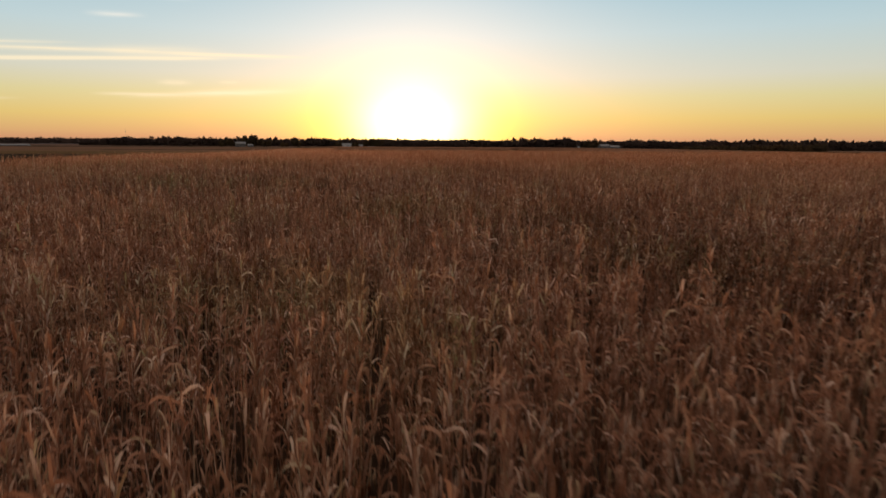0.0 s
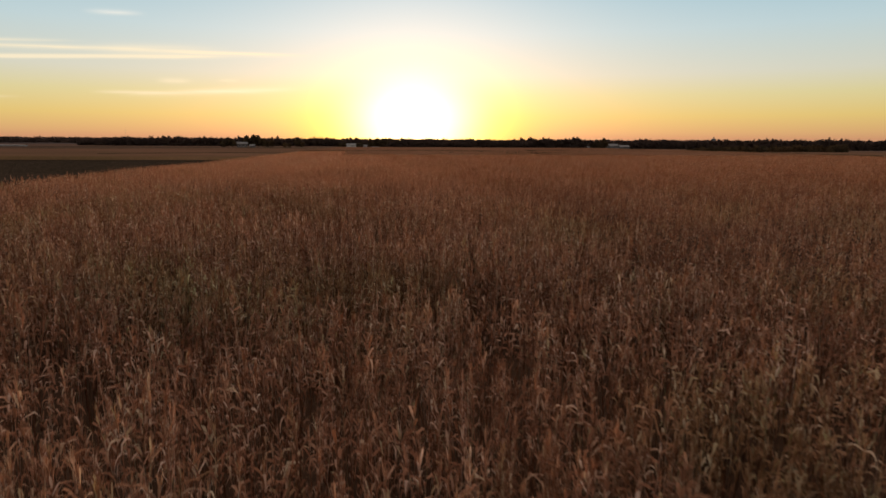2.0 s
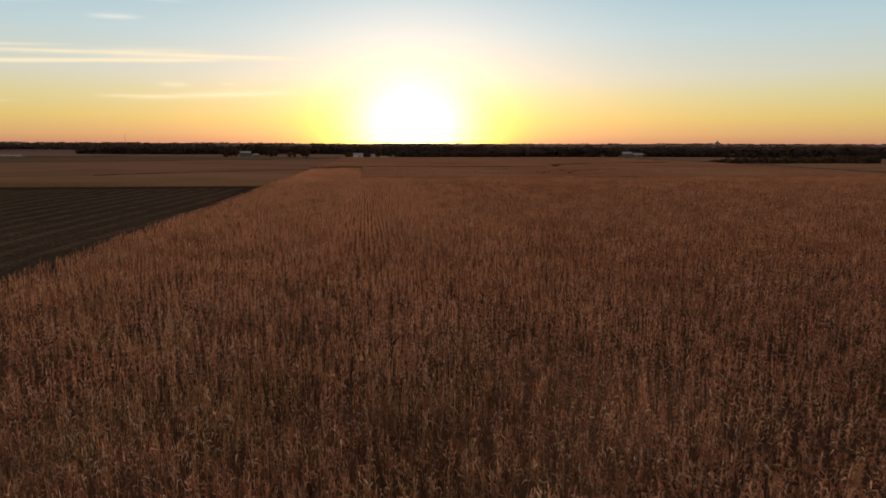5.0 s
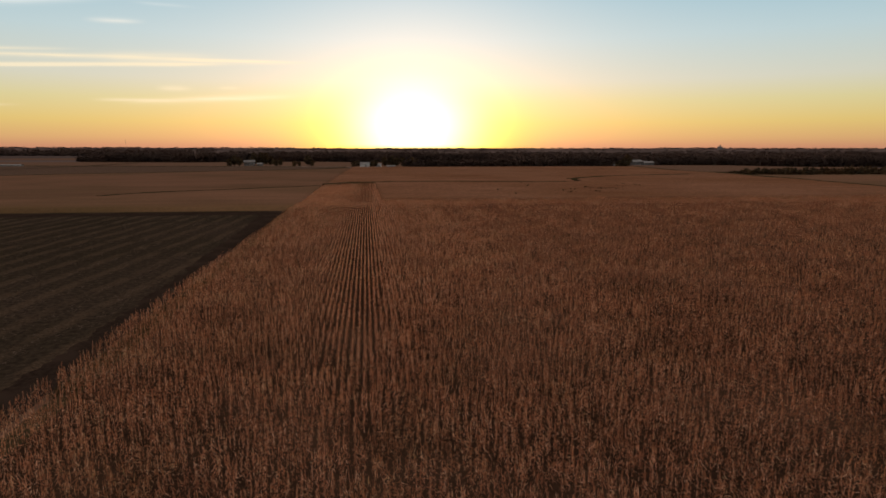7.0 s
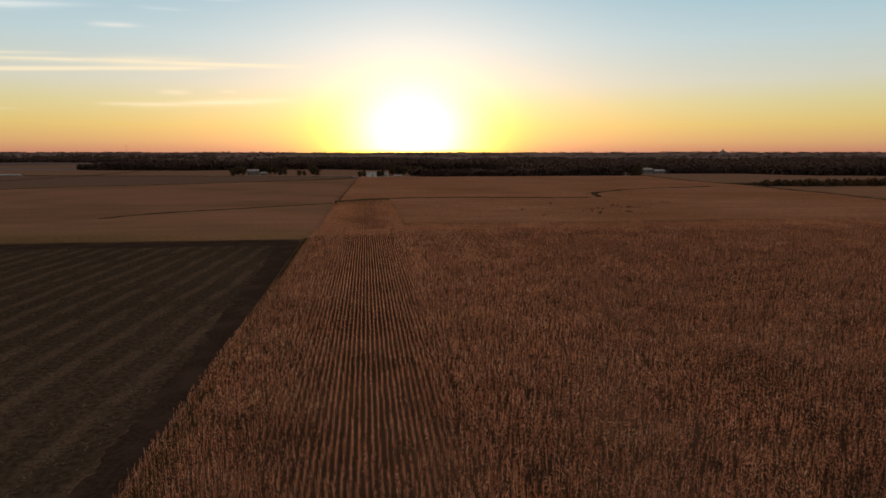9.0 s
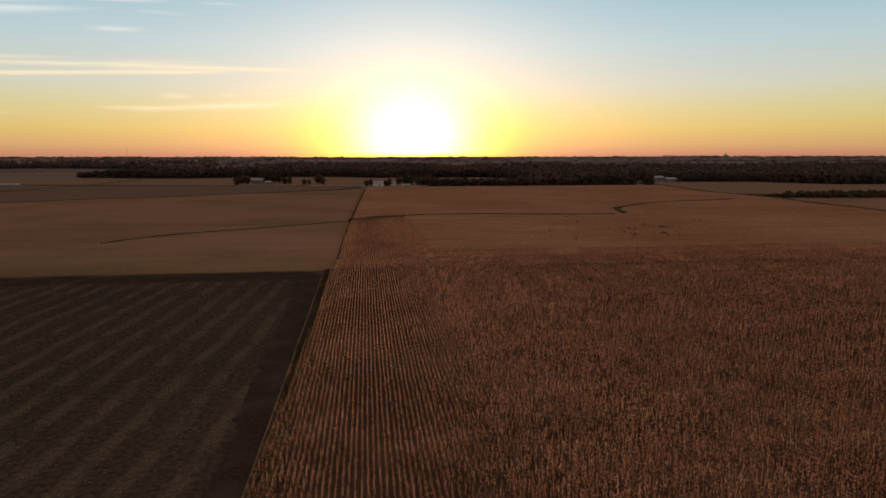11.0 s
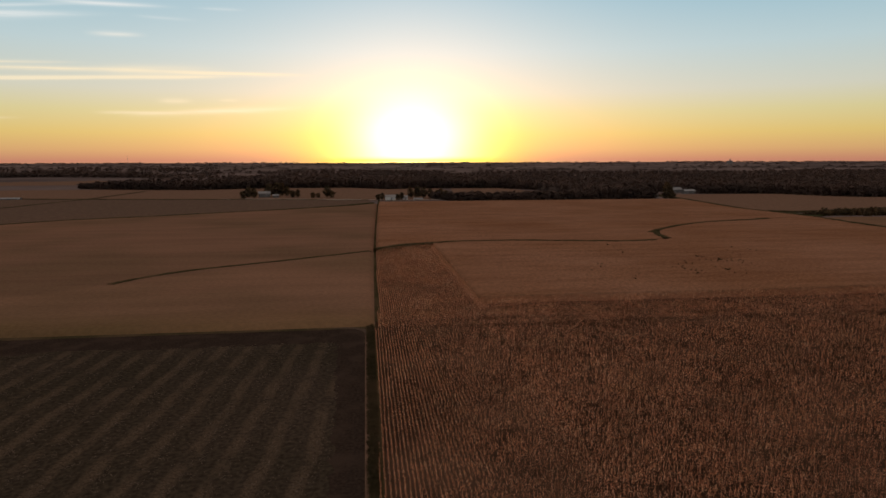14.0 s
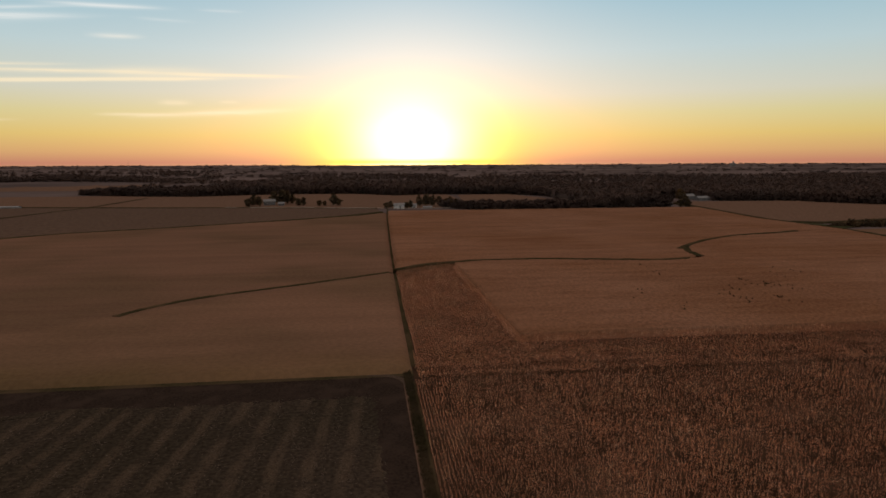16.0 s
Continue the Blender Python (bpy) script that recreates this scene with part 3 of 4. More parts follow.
TRACK = [(225, -18.4), (306, -17.6), (387, -16.5), (478, -14.6), (668, -10.0), (775, -6.0)]
track_x = along(TRACK)
WATERWAY_RIGHT = [(-16.7, 360.6), (0.4, 374.9), (28.0, 383.4), (57.4, 383.4), (85.0, 377.7), (112.5, 371.0), (125.0, 371.5), (135.0, 374.5)]
BEND = [(144.4, 378.8), (146.0, 388.0), (147.5, 398.0), (152.6, 411.2)]
WATERWAY_UP = [(146.8, 407.2), (163.0, 425.2), (185.5, 446.0), (216.1, 465.1), (246.5, 473.7), (275.0, 484.1)]
WATERWAY_LEFT = [(-112.9, 285.4), (-107.0, 297.1), (-93.4, 311.8), (-74.8, 323.5), (-53.4, 336.1), (-30.0, 351.7), (-19.3, 358.6)]
ROAD_RIGHT = [(215, 284.8), (384.7, 309.6), (448.6, 313.4), (490.6, 320.1), (551.6, 315.3), (582.2, 313.4), (637.5, 321.0), (728.1, 334.4), (860, 352)]
WATER = WATERWAY_RIGHT + BEND + WATERWAY_UP[1:] + [(330, 492.0)]
water_y = along(WATER)


def water_half(x):
    return np.interp(x, (275, 284), (1.0, 0.1))


def far_corn(label, x0, near, far, ny):
    """A stand of far corn between two lines across it, shaped to the track and the ditch."""
    q, k = np.meshgrid(np.linspace(x0, 310, 220), np.linspace(0, 1, ny), indexing="ij")
    a, b = near(q), far(q)
    y = a + (b - a) * k
    x = q + (track_x(y) + 18.5) * np.clip(1 - (q + 18) / 80, 0, 1) + (along(ROAD_RIGHT)(y) - 312.5) * np.clip((q - 230) / 80, 0, 1)
    z = 2.35 + 0.08 * np.random.normal(0, 1, x.shape) + 0.1 * smooth_noise(x, y, 90, 12)
    z = np.where(((x < 13.5) | (y < 243)) & (y < water_y(x)), -0.1, z)
    z[0], z[-1], z[:, 0], z[:, -1] = 0.03, 0.03, 0.03, 0.03
    i = (np.arange(219)[:, None] * ny + np.arange(ny - 1)[None]).ravel()
    t = np.concatenate([np.stack([i, i + ny, i + ny + 1], -1), np.stack([i, i + ny + 1, i + 1], -1)])
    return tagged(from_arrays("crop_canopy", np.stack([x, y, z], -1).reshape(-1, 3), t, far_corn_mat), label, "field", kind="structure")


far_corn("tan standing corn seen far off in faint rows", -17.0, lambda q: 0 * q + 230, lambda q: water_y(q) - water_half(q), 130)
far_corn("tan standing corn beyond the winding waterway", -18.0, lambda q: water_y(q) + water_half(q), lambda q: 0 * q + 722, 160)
HEDGE_TOP = [(-508.2, 323.7), (-274.0, 524.8), (-250.6, 551.1), (-182.2, 584.3), (-102.2, 634.1), (-44.6, 678.0), (-14.4, 719.0)]
crop_sheet("crop_canopy", "smooth tan ripe bean field", -520, -20.6, lambda q: 219.6 - 0.006 * (q + 20), along(HEDGE_TOP), 1.3, 200, 260, bean_mat,
           0.015, across=True, hug=True)
LINE_FAR = [(-689.7, 892.1), (-456.3, 870.5), (-352.0, 842.9), (-187.5, 815.3), (-98.9, 800.6), (-18.2, 776.9)]
crop_sheet("crop_canopy", "olive brown cover crop field", -700, -16, lambda q: along(HEDGE_TOP)(q) + 5.0, along(LINE_FAR), 0.55, 60, 90,
           material("olive_cover", spotted((0.080, 0.052, 0.038), (0.110, 0.073, 0.054), 0.3, 0.01), bump=(1.0, 0.6, 0.25)), 0.1, across=True)
crop_sheet("crop_canopy", "pale mown pasture by the farms", -760, 100, lambda q: along(LINE_FAR)(q) + 5.0, lambda q: 1130 + 0.02 * q, 0.4, 40, 90, pasture_mat, 0.1, across=True)
crop_sheet("crop_canopy", "pale stubble field beyond the farm lane", 560, 842, lambda q: along(ROAD_RIGHT)(q) + 2.5, lambda q: 0 * q + 640, 0.45, 40, 40, pasture_mat, 0.1)
crop_sheet("crop_canopy", "tan crop field beside the ditch", 150, 505, lambda q: along(ROAD_RIGHT)(q) + 2.5, lambda q: 0 * q + 760, 0.7, 90, 70, bean_mat, 0.25)
crop_sheet("crop_canopy", "pale hay field among the woods", 890, 1068, lambda q: 97 + 0.1 * (q - 890), lambda q: 236 - 0.2 * (q - 890), 0.4, 20, 20, pasture_mat, 0.1)
crop_sheet("crop_canopy", "pale field strip between two woods", -1050, -490, lambda q: 1330 + 0 * q, lambda q: 1690 + 0 * q, 0.5, 20, 30, pasture_mat, 0.1, across=True)
field_floor("grass_headland", "yellow-green grass strip at the field end", -420, -18.8, 217.8, 222.4, 0.02, grass_mat)


def ribbon(name, label, points, half, z, mat):
    """A flat strip along a line of points."""
    pts = [Vector((p[0], p[1], 0)) for p in points]
    v, t = [], []
    for k, p in enumerate(pts):
        d = (pts[min(k + 1, len(pts) - 1)] - pts[max(k - 1, 0)]).normalized()
        side = Vector((-d.y, d.x, 0)) * half
        v += [(*(p + side)[:2], z), (*(p - side)[:2], z)]
        if k:
            a = 2 * k - 2
            t += [(a, a + 1, a + 3), (a, a + 3, a + 2)]
    return tagged(from_arrays(name, v, t, mat), label, "ground", kind="structure")


def rounded(points, n=6):
    """More points along a line, with its corners rounded."""
    p = np.array(points, float)
    k = np.arange(len(p))
    q = np.linspace(0, len(p) - 1, n * (len(p) - 1) + 1)
    out = np.stack([np.interp(q, k, p[:, 0]), np.interp(q, k, p[:, 1])], -1)
    for _ in range(n):
        out[1:-1] = 0.25 * out[:-2] + 0.5 * out[1:-1] + 0.25 * out[2:]
    return [tuple(a) for a in out]


def bank(name, label, points, half, z, mat):
    """A low overgrown bank along a line: sloping sides up to an uneven top."""
    pts = [Vector((p[0], p[1], 0)) for p in rounded(points, 5)]
    v, t = [], []
    for k, p in enumerate(pts):
        d = (pts[min(k + 1, len(pts) - 1)] - pts[max(k - 1, 0)]).normalized()
        side = Vector((-d.y, d.x, 0))
        for off, up in ((1.0, 0.0), (0.75, 1.0), (-0.75, 1.0), (-1.0, 0.0)):
            q = p + side * half * off * random.uniform(0.85, 1.15)
            v.append((q.x, q.y, up * z * random.uniform(0.92, 1.05)))
        if k:
            for e in range(3):
                a = 4 * k - 4 + e
                t += [(a, a + 1, a + 5), (a, a + 5, a + 4)]
    return tagged(from_arrays(name, v, t, mat), label, "bank", kind="structure")


bank("waterway", "dark tall grass along a waterway winding through the corn", WATERWAY_RIGHT, 1.7, 2.6, grass_mat)
bank("waterway", "broad dark brush at the bend of the waterway", BEND, 2.6, 2.7, grass_mat)
bank("waterway", "dark tall grass along a waterway winding through the corn", WATERWAY_UP, 1.9, 2.6, grass_mat)
bank("waterway", "narrow dark grassed waterway winding through the beans", WATERWAY_LEFT, 1.8, 1.50, grass_mat)
ribbon("field_track", "narrow dark grass track between two crops", [(b, a) for a, b in TRACK], 0.95, 0.05, grass_mat)
bank("ditch_bank", "dark grassy ditch bank along the field border", [(b, a) for a, b in ROAD_RIGHT], 2.4, 2.5, grass_mat)
bank("hedge_line", "dark overgrown strip between two fields", [(a, b + 2.5) for a, b in HEDGE_TOP], 3.0, 1.5, grass_mat)
bank("hedge_line", "dark overgrown strip between two fields", [(a, b + 2.5) for a, b in LINE_FAR], 3.6, 0.9, grass_mat)
bank("ditch_bank", "dark grassy bank branching off to the shrub row", [(327, 562), (344, 548), (372, 556), (430, 572), (520, 590)], 2.4, 1.6, grass_mat)
ribbon("grass_corner", "green grass corner beside the ditch", [(322, 552), (330, 530), (338, 512)], 9.0, 0.85, material("green_grass", spotted((0.040, 0.046, 0.022), (0.065, 0.068, 0.034), 0.8, 0.1), 0.9, 0.2))
ribbon("farm_lane", "pale gravel farm lane", [(-190, 819), (-100, 806), (-60, 790), (-22, 784), (8, 768), (66, 772)], 2.6, 0.9, road_mat)
ribbon("ditch", "dark grassy ditch across the far fields", [(-372, 700), (-349, 836), (-347, 1039)], 3.0, 0.75, grass_mat)
ribbon("turning_patch", "pale trampled earth where the lane turns", rounded([(-30, 219.6), (-24.5, 218.8), (-21.0, 215), (-20.4, 206)]), 0.8, 0.03, material("dry_earth", spotted((0.055, 0.038, 0.028), (0.085, 0.060, 0.045), 1.5, 0.2)))
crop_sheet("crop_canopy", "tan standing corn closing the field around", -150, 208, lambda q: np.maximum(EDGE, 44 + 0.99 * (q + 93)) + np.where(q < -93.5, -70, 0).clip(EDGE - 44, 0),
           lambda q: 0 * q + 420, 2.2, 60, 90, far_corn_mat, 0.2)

# rows of plants at the near end of the far corn and beside the track
x, y = rows_of_plants(-17.8, 16, 230, 376, ROW, 0.38)
keep = (x > track_x(y) + 0.5) & (y < water_y(x) - 1.8) & (x < 14.2 + np.random.normal(0, 0.5, x.size))
plant("corn_stand", "ripe tan corn in clear rows beyond the field end", x[keep], y[keep], CORN_FARTHER, 0.01, 0.9, 0.96)
x, y = rows_of_plants(13, 300, 230, 246, ROW, 0.6)
keep = in_view(x, y) & (y < 243.5 + np.random.normal(0, 0.6, x.size))
plant("corn_stand", "ripe tan corn rows beyond the field end", x[keep], y[keep], CORN_FARTHEST, 0.02, 0)

# straw left on the harvested ground, thickest along the combine's swaths
n = 30000
x, y = np.random.uniform(-150, -27.0, n * 4), np.random.uniform(20, 206, n * 4)
swath = 0.5 + 0.5 * np.sin((x - 0.085 * y + 1.5 * smooth_noise(x, y, 30, 21)) * 2 * math.pi / 6.1)
keep = np.random.rand(n * 4) < 0.05 + 0.55 * np.clip((swath - 0.5) * 2, 0, 1) * (0.6 + 0.4 * smooth_noise(x, y, 5, 22))
x, y = x[keep][:n], y[keep][:n]
shreds = [(np.array([(-0.2, -0.03, 0.02), (0.2, -0.02, 0.05 + 0.03 * k), (0.22, 0.03, 0.06), (-0.18, 0.03, 0.03)]), np.array([(0, 1, 2), (0, 2, 3)])) for k in range(3)]
v, t = scatter(shreds, np.stack([x, y, np.full(x.size, 0.01)], -1), np.random.uniform(0, 6.28, x.size), np.random.uniform(0.6, 1.6, (x.size, 2)), np.random.randint(0, 3, x.size))
tagged(from_arrays("corn_residue", v, t, straw_mat), "pale shredded corn straw on dark soil", "straw", kind="stuff")

# grass tufts on the verge beside the corn
def tuft(rng, blades, tall):
    V, T = [], []
    for _ in range(blades):
        a, r = rng.uniform(0, 6.283), rng.uniform(0.05, 0.3)
        foot = np.array([r * math.cos(a) * 0.5, r * math.sin(a) * 0.5, 0])
        side = np.array([-math.sin(a), math.cos(a), 0]) * 0.03
        tip = foot + (0.25 * math.cos(a), 0.25 * math.sin(a), tall * rng.uniform(0.5, 1.0))
        b = len(V)
        V += [foot - side, foot + side, tip]
        T.append((b, b + 1, b + 2))
    return np.array(V), np.array(T)


TUFTS = [tuft(rng, 9, 0.35) for _ in range(5)]
n = 4500
x, y = np.random.uniform(-21.3, -19.4, n), np.random.uniform(40, 222, n)
v, t = scatter(TUFTS, np.stack([x, y, np.full(n, 0.01)], -1), np.random.uniform(0, 6.28, n), np.random.uniform(0.7, 1.8, (n, 2)), np.random.randint(0, 5, n))
tagged(from_arrays("verge_grass", v, t, grass_mat), "rough olive grass tufts beside the corn", "grass", kind="stuff")


# ---------------------------------------------------------------- trees
def crown(rng, spread, low, high, clumps, leaves, leaf):
    """Leaf clumps in an uneven crown: small facets round scattered centres."""
    V, T = [], []
    for _ in range(clumps):
        k = rng.rand()
        a, r = rng.uniform(0, 6.283), spread * math.sqrt(rng.rand()) * math.sin(math.pi * (0.18 + 0.75 * k)) * rng.uniform(0.7, 1.15)
        c = np.array([r * math.cos(a), r * math.sin(a), low + (high - low) * k])
        for _ in range(leaves):
            p = c + rng.normal(0, 0.55 * leaf, 3)
            d, e = rng.normal(0, 1, (2, 3)) * leaf * 0.55
            b = len(V)
            V += [p + d, p - 0.5 * d + e, p - 0.5 * d - e]
            T.append((b, b + 1, b + 2))
    return np.array(V), np.array(T)


def trunk(rng, tall, thick, limbs):
    """A tapered trunk with forking limbs."""
    V, T = [], []

    def tube(a, b, r0, r1):
        d = (b - a) / np.linalg.norm(b - a)
        s = np.cross(d, (1, 0.3, 0.2))
        s /= np.linalg.norm(s)
        q = np.cross(d, s)
        base = len(V)
        for p, r in ((a, r0), (b, r1)):
            for k in range(6):
                V.append(p + r * (s * math.cos(k * math.pi / 3) + q * math.sin(k * math.pi / 3)))
        for k in range(6):
            m = (k + 1) % 6
            T.extend([(base + k, base + m, base + 6 + m), (base + k, base + 6 + m, base + 6 + k)])

    bend = np.array([rng.normal(0, 0.15), rng.normal(0, 0.15), tall * 0.4])
    tip = np.array([rng.normal(0, 0.4), rng.normal(0, 0.4), tall * 0.85])
    tube(np.zeros(3), bend, thick, thick * 0.7)
    tube(bend, tip, thick * 0.7, thick * 0.15)
    for k in range(limbs):
        f = rng.uniform(0.25, 0.9)
        a, reach = rng.uniform(0, 6.283), tall * rng.uniform(0.18, 0.32)
        start = bend + (tip - bend) * f
        tube(start, start + np.array([reach * math.cos(a), reach * math.sin(a), reach * rng.uniform(0.3, 0.9)]), thick * 0.35 * (1.2 - f), thick * 0.06)
    return np.array(V), np.array(T)


TREE_KINDS = []
for k, (tall, spread) in enumerate(((9.5, 3.6), (11.0, 4.4), (7.0, 3.2), (12.5, 4.8))):
    root = new("tree")
    from_arrays("trunk", *trunk(rng, tall, 0.28, 9), bark_mat, root)
    from_arrays("crown", *crown(rng, spread, tall * 0.22, tall, 60, 9, 1.0), tree_mat, root)
    TREE_KINDS.append(root)


def trees(spots, label, group):
    for k, (x, y, size, kind) in enumerate(spots):
        ob = copy_thing(TREE_KINDS[kind], pose(x, y, 0, 0, 0, 77 * k) @ Matrix.Scale(size, 4))
        ob.scale = (size, size, size)
        tagged(ob, label, "tree", group)


trees([(-167, 834, 1.25, 2), (-161, 838, 1.3, 0), (-155, 836, 1.15, 0), (-142, 874, 1.35, 1), (-134, 878, 1.45, 1), (-127, 875, 1.3, 3), (-121, 879, 1.2, 0),
       (-110, 846, 1.15, 2), (-104, 842, 1.0, 0), (-85, 836, 0.9, 2), (-79, 838, 0.8, 2), (-68, 842, 1.35, 0), (-62, 838, 1.1, 2)],
      "dark broad-crowned yard tree beside the white farmhouse", "yard trees of the far farm")
trees([(-7, 779, 0.9, 2), (-2, 782, 0.8, 0), (16, 780, 0.9, 2), (20, 781, 0.85, 0), (33, 812, 1.0, 3), (40, 816, 1.05, 1), (48, 810, 1.0, 3), (56, 808, 1.0, 1), (44, 824, 1.0, 3),
       (62, 792, 1.0, 0), (66, 786, 1.0, 1), (72, 780, 1.0, 0), (79, 776, 1.0, 2)], "dark autumn tree sheltering the white barn", "trees at the barn")
trees([(326, 752, 1.1, 2), (331, 749, 1.2, 0), (336, 752, 0.9, 2), (386, 872, 1.2, 1), (380, 854, 1.2, 3)], "dark round tree beside the far sheds", "trees at the sheds")
for root in TREE_KINDS:
    for ob in (*root.children, root):
        bpy.data.objects.remove(ob)

# woods: many crowns joined, edge trees finer than those behind
WOOD_FINE = [crown(rng, 4.4, 0.8, 11.0, 30, 6, 1.15) for _ in range(8)]
WOOD_COARSE = [crown(rng, 5.2, 3.0, 10.5, 11, 4, 2.2) for _ in range(6)]
WOOD_EDGE = [(-1400, 1500), (-900, 1900), (-500, 1745), (-492, 1160), (-370, 1092), (-284, 1076), (-147, 1135), (-36, 1114), (16, 1052), (60, 1078), (190, 1070),
             (238, 1000), (240, 742), (316, 752), (320, 800), (372, 905), (420, 905), (424, 850), (517, 832), (547, 770), (575, 746), (900, 690), (2600, 600)]


def foliage(name, templates, place, size, mat=wood_mat):
    """Joined crowns whose leaves are shaded by the round form of their crown."""
    n = len(place)
    v, t, c = scatter(templates, place, np.random.uniform(0, 6.28, n), size, np.random.randint(0, len(templates), n), 0.0, np.arange(n))
    c = c.astype(int)
    out = v - place[c] - np.stack([0 * size[c, 1], 0 * size[c, 1], 4.0 * size[c, 1]], -1)
    out /= np.maximum(np.linalg.norm(out, axis=1, keepdims=True), 1e-6)
    out[:, 2] += 0.9
    out /= np.linalg.norm(out, axis=1, keepdims=True)
    side = np.cross(v[t[:, 1]] - v[t[:, 0]], v[t[:, 2]] - v[t[:, 0]])
    t = np.where(((side * out[t[:, 0]]).sum(1) < 0)[:, None], t[:, ::-1], t)
    ob = from_arrays(name, v, t, mat)
    ob.data.normals_split_custom_set_from_vertices(out.tolist())
    return ob


def woods(name, label, x0, x1, depth0, depth1, cell, templates, tall, edge=along(WOOD_EDGE), limit=None):
    gx = np.arange(x0, x1, cell)
    gd = np.arange(depth0, depth1, cell)
    x, d = np.meshgrid(gx, gd)
    x, d = x.ravel() + np.random.uniform(-0.5, 0.5, x.size) * cell, d.ravel() + np.random.uniform(-0.5, 0.5, d.size) * cell
    y = edge(x) + np.abs(d)
    keep = np.abs(x - 40) < 0.85 * (y + 120)
    if limit:
        keep &= limit(x, y)
    x, y = x[keep], y[keep]
    n = x.size
    h = tall * (1 + 0.18 * smooth_noise(x, y, 60, 31) + np.random.normal(0, 0.10, n))
    h = h * np.where(x > -600, np.interp(x, (-520, -420), (0.45, 1.0)), 1.0)
    place = np.stack([x, y, np.maximum(land_height(x, y), 0)], -1)
    return tagged(foliage(name, templates, place, np.stack([np.random.uniform(0.8, 1.3, n), np.clip(h, 0.5, 2)], -1)), label, "woods", kind="stuff")


def open_land(x, y):
    """Keeps trees off clearings among the woods."""
    return ~((y > 1290) & (y < 1700) & (x < -330)) & (smooth_noise(x, y, 420, 41) < 0.85)


woods("wood_edge", "dark autumn woodland edge trees", -520, 240, 0, 34, 5.5, WOOD_FINE, 1.1)
woods("wood_edge", "dark autumn woodland edge trees", 240, 620, 0, 34, 5.5, WOOD_FINE, 1.0)
woods("wood_edge", "dark autumn woodland edge trees", 620, 1100, 0, 30, 7, WOOD_FINE, 1.05)
woods("wood_belt", "dark belt of trees behind the barn", 60, 250, 0, 30, 5.0, WOOD_FINE, 0.8, along([(60, 782), (80, 752), (120, 738), (250, 741)]))
woods("far_woods", "dark woodland canopy reaching into the distance", -520, 1500, 30, 520, 12.5, WOOD_COARSE, 0.8, limit=open_land)
woods("far_woods", "dark woodland canopy reaching into the distance", -1500, 2200, 520, 1300, 22, WOOD_COARSE, 0.85, limit=lambda x, y: smooth_noise(x, y * 3.0, 700, 42) < np.interp(x, (-600, 600), (-0.35, 0.35)))
woods("far_woods", "dusky wood beyond the pale fields", -1400, -480, 0, 160, 12, WOOD_COARSE, 1.1)


def undergrowth(x0, x1, depth0, depth1, tall, limit):
    """The closed lower storey of the woods, below the crowns."""
    q, d = np.meshgrid(np.arange(x0, x1, 12.0), np.arange(depth0, depth1, 12.0), indexing="ij")
    x, y = q, along(WOOD_EDGE)(q) + d
    z = land_height(x, y) + np.where(limit(x, y), tall * (1 + 0.12 * smooth_noise(x, y, 60, 31)) + np.random.normal(0, 0.5, x.shape), -1.0)
    z[0], z[-1], z[:, 0], z[:, -1] = -1, -1, -1, -1
    m, n = x.shape
    i = (np.arange(m - 1)[:, None] * n + np.arange(n - 1)[None]).ravel()
    t = np.concatenate([np.stack([i, i + n, i + n + 1], -1), np.stack([i, i + n + 1, i + 1], -1)])
    return tagged(from_arrays("wood_undergrowth", np.stack([x, y, z], -1).reshape(-1, 3), t, wood_mat), "closed dark lower storey of the far woods", "woods", kind="stuff")


undergrowth(-508, 1500, 18, 530, 6.6, open_land)
# far hedgerows and groves up to the skyline
x, y = np.random.uniform(-3400, 3600, 26000), np.random.uniform(1900, 4800, 26000)
keep = (np.abs(smooth_noise(x, y * 3.0, 900, 51)) < 0.05) | (smooth_noise(x, y * 2.5, 700, 52) > 1.0)
x, y = x[keep], y[keep]
tagged(foliage("far_hedgerows", WOOD_COARSE, np.stack([x, y, land_height(x, y)], -1), np.random.uniform(0.7, 1.2, (x.size, 2)) * (2.0, 0.5), hazed_grove_mat), "far dark hedgerows and groves near the skyline, tinted with painted haze", "woods", kind="stuff")

# shrubs along the ditch, weeds in the far corn
BUSH = [crown(rng, 2.4, 0.1, 4.6, 24, 6, 0.9) for _ in range(6)]


def bushes(name, label, spots, mat=tree_mat):
    n = len(spots)
    s = np.array(spots, float)
    v, t = scatter(BUSH, np.stack([s[:, 0], s[:, 1], s[:, 2]], -1), np.random.uniform(0, 6.28, n), np.stack([s[:, 3], s[:, 4]], -1), np.random.randint(0, len(BUSH), n))
    return tagged(from_arrays(name, v, t, mat), label, "shrubs", kind="stuff")


spots = [(334 + 2.6 * k + np.random.normal(0, 0.8), 527 - 0.35 * k + np.random.normal(0, 4), 0, 1.0, np.interp(k, (0, 4, 10, 60), (0.4, 0.65, 1.0, 1.35)) * np.random.uniform(0.75, 1.15)) for k in np.arange(0, 62, 0.45)]
bushes("shrub_row", "dark green shrub row along the ditch", spots)
spots = []
for cx, cy, m in ((104, 352, 3), (74, 293, 2), (110, 299, 3), (106, 279, 4), (120, 280, 5), (161, 336, 3), (136, 300, 6), (104, 283, 3), (127, 311, 4), (100, 335, 2), (131, 304, 4), (65, 285, 1), (79, 270, 2), (150, 322, 3)):
    spots += [(cx + np.random.normal(0, 2.2), cy + np.random.normal(0, 4), 1.6, np.random.uniform(0.08, 0.20), np.random.uniform(0.17, 0.25)) for _ in range(2 * m)]
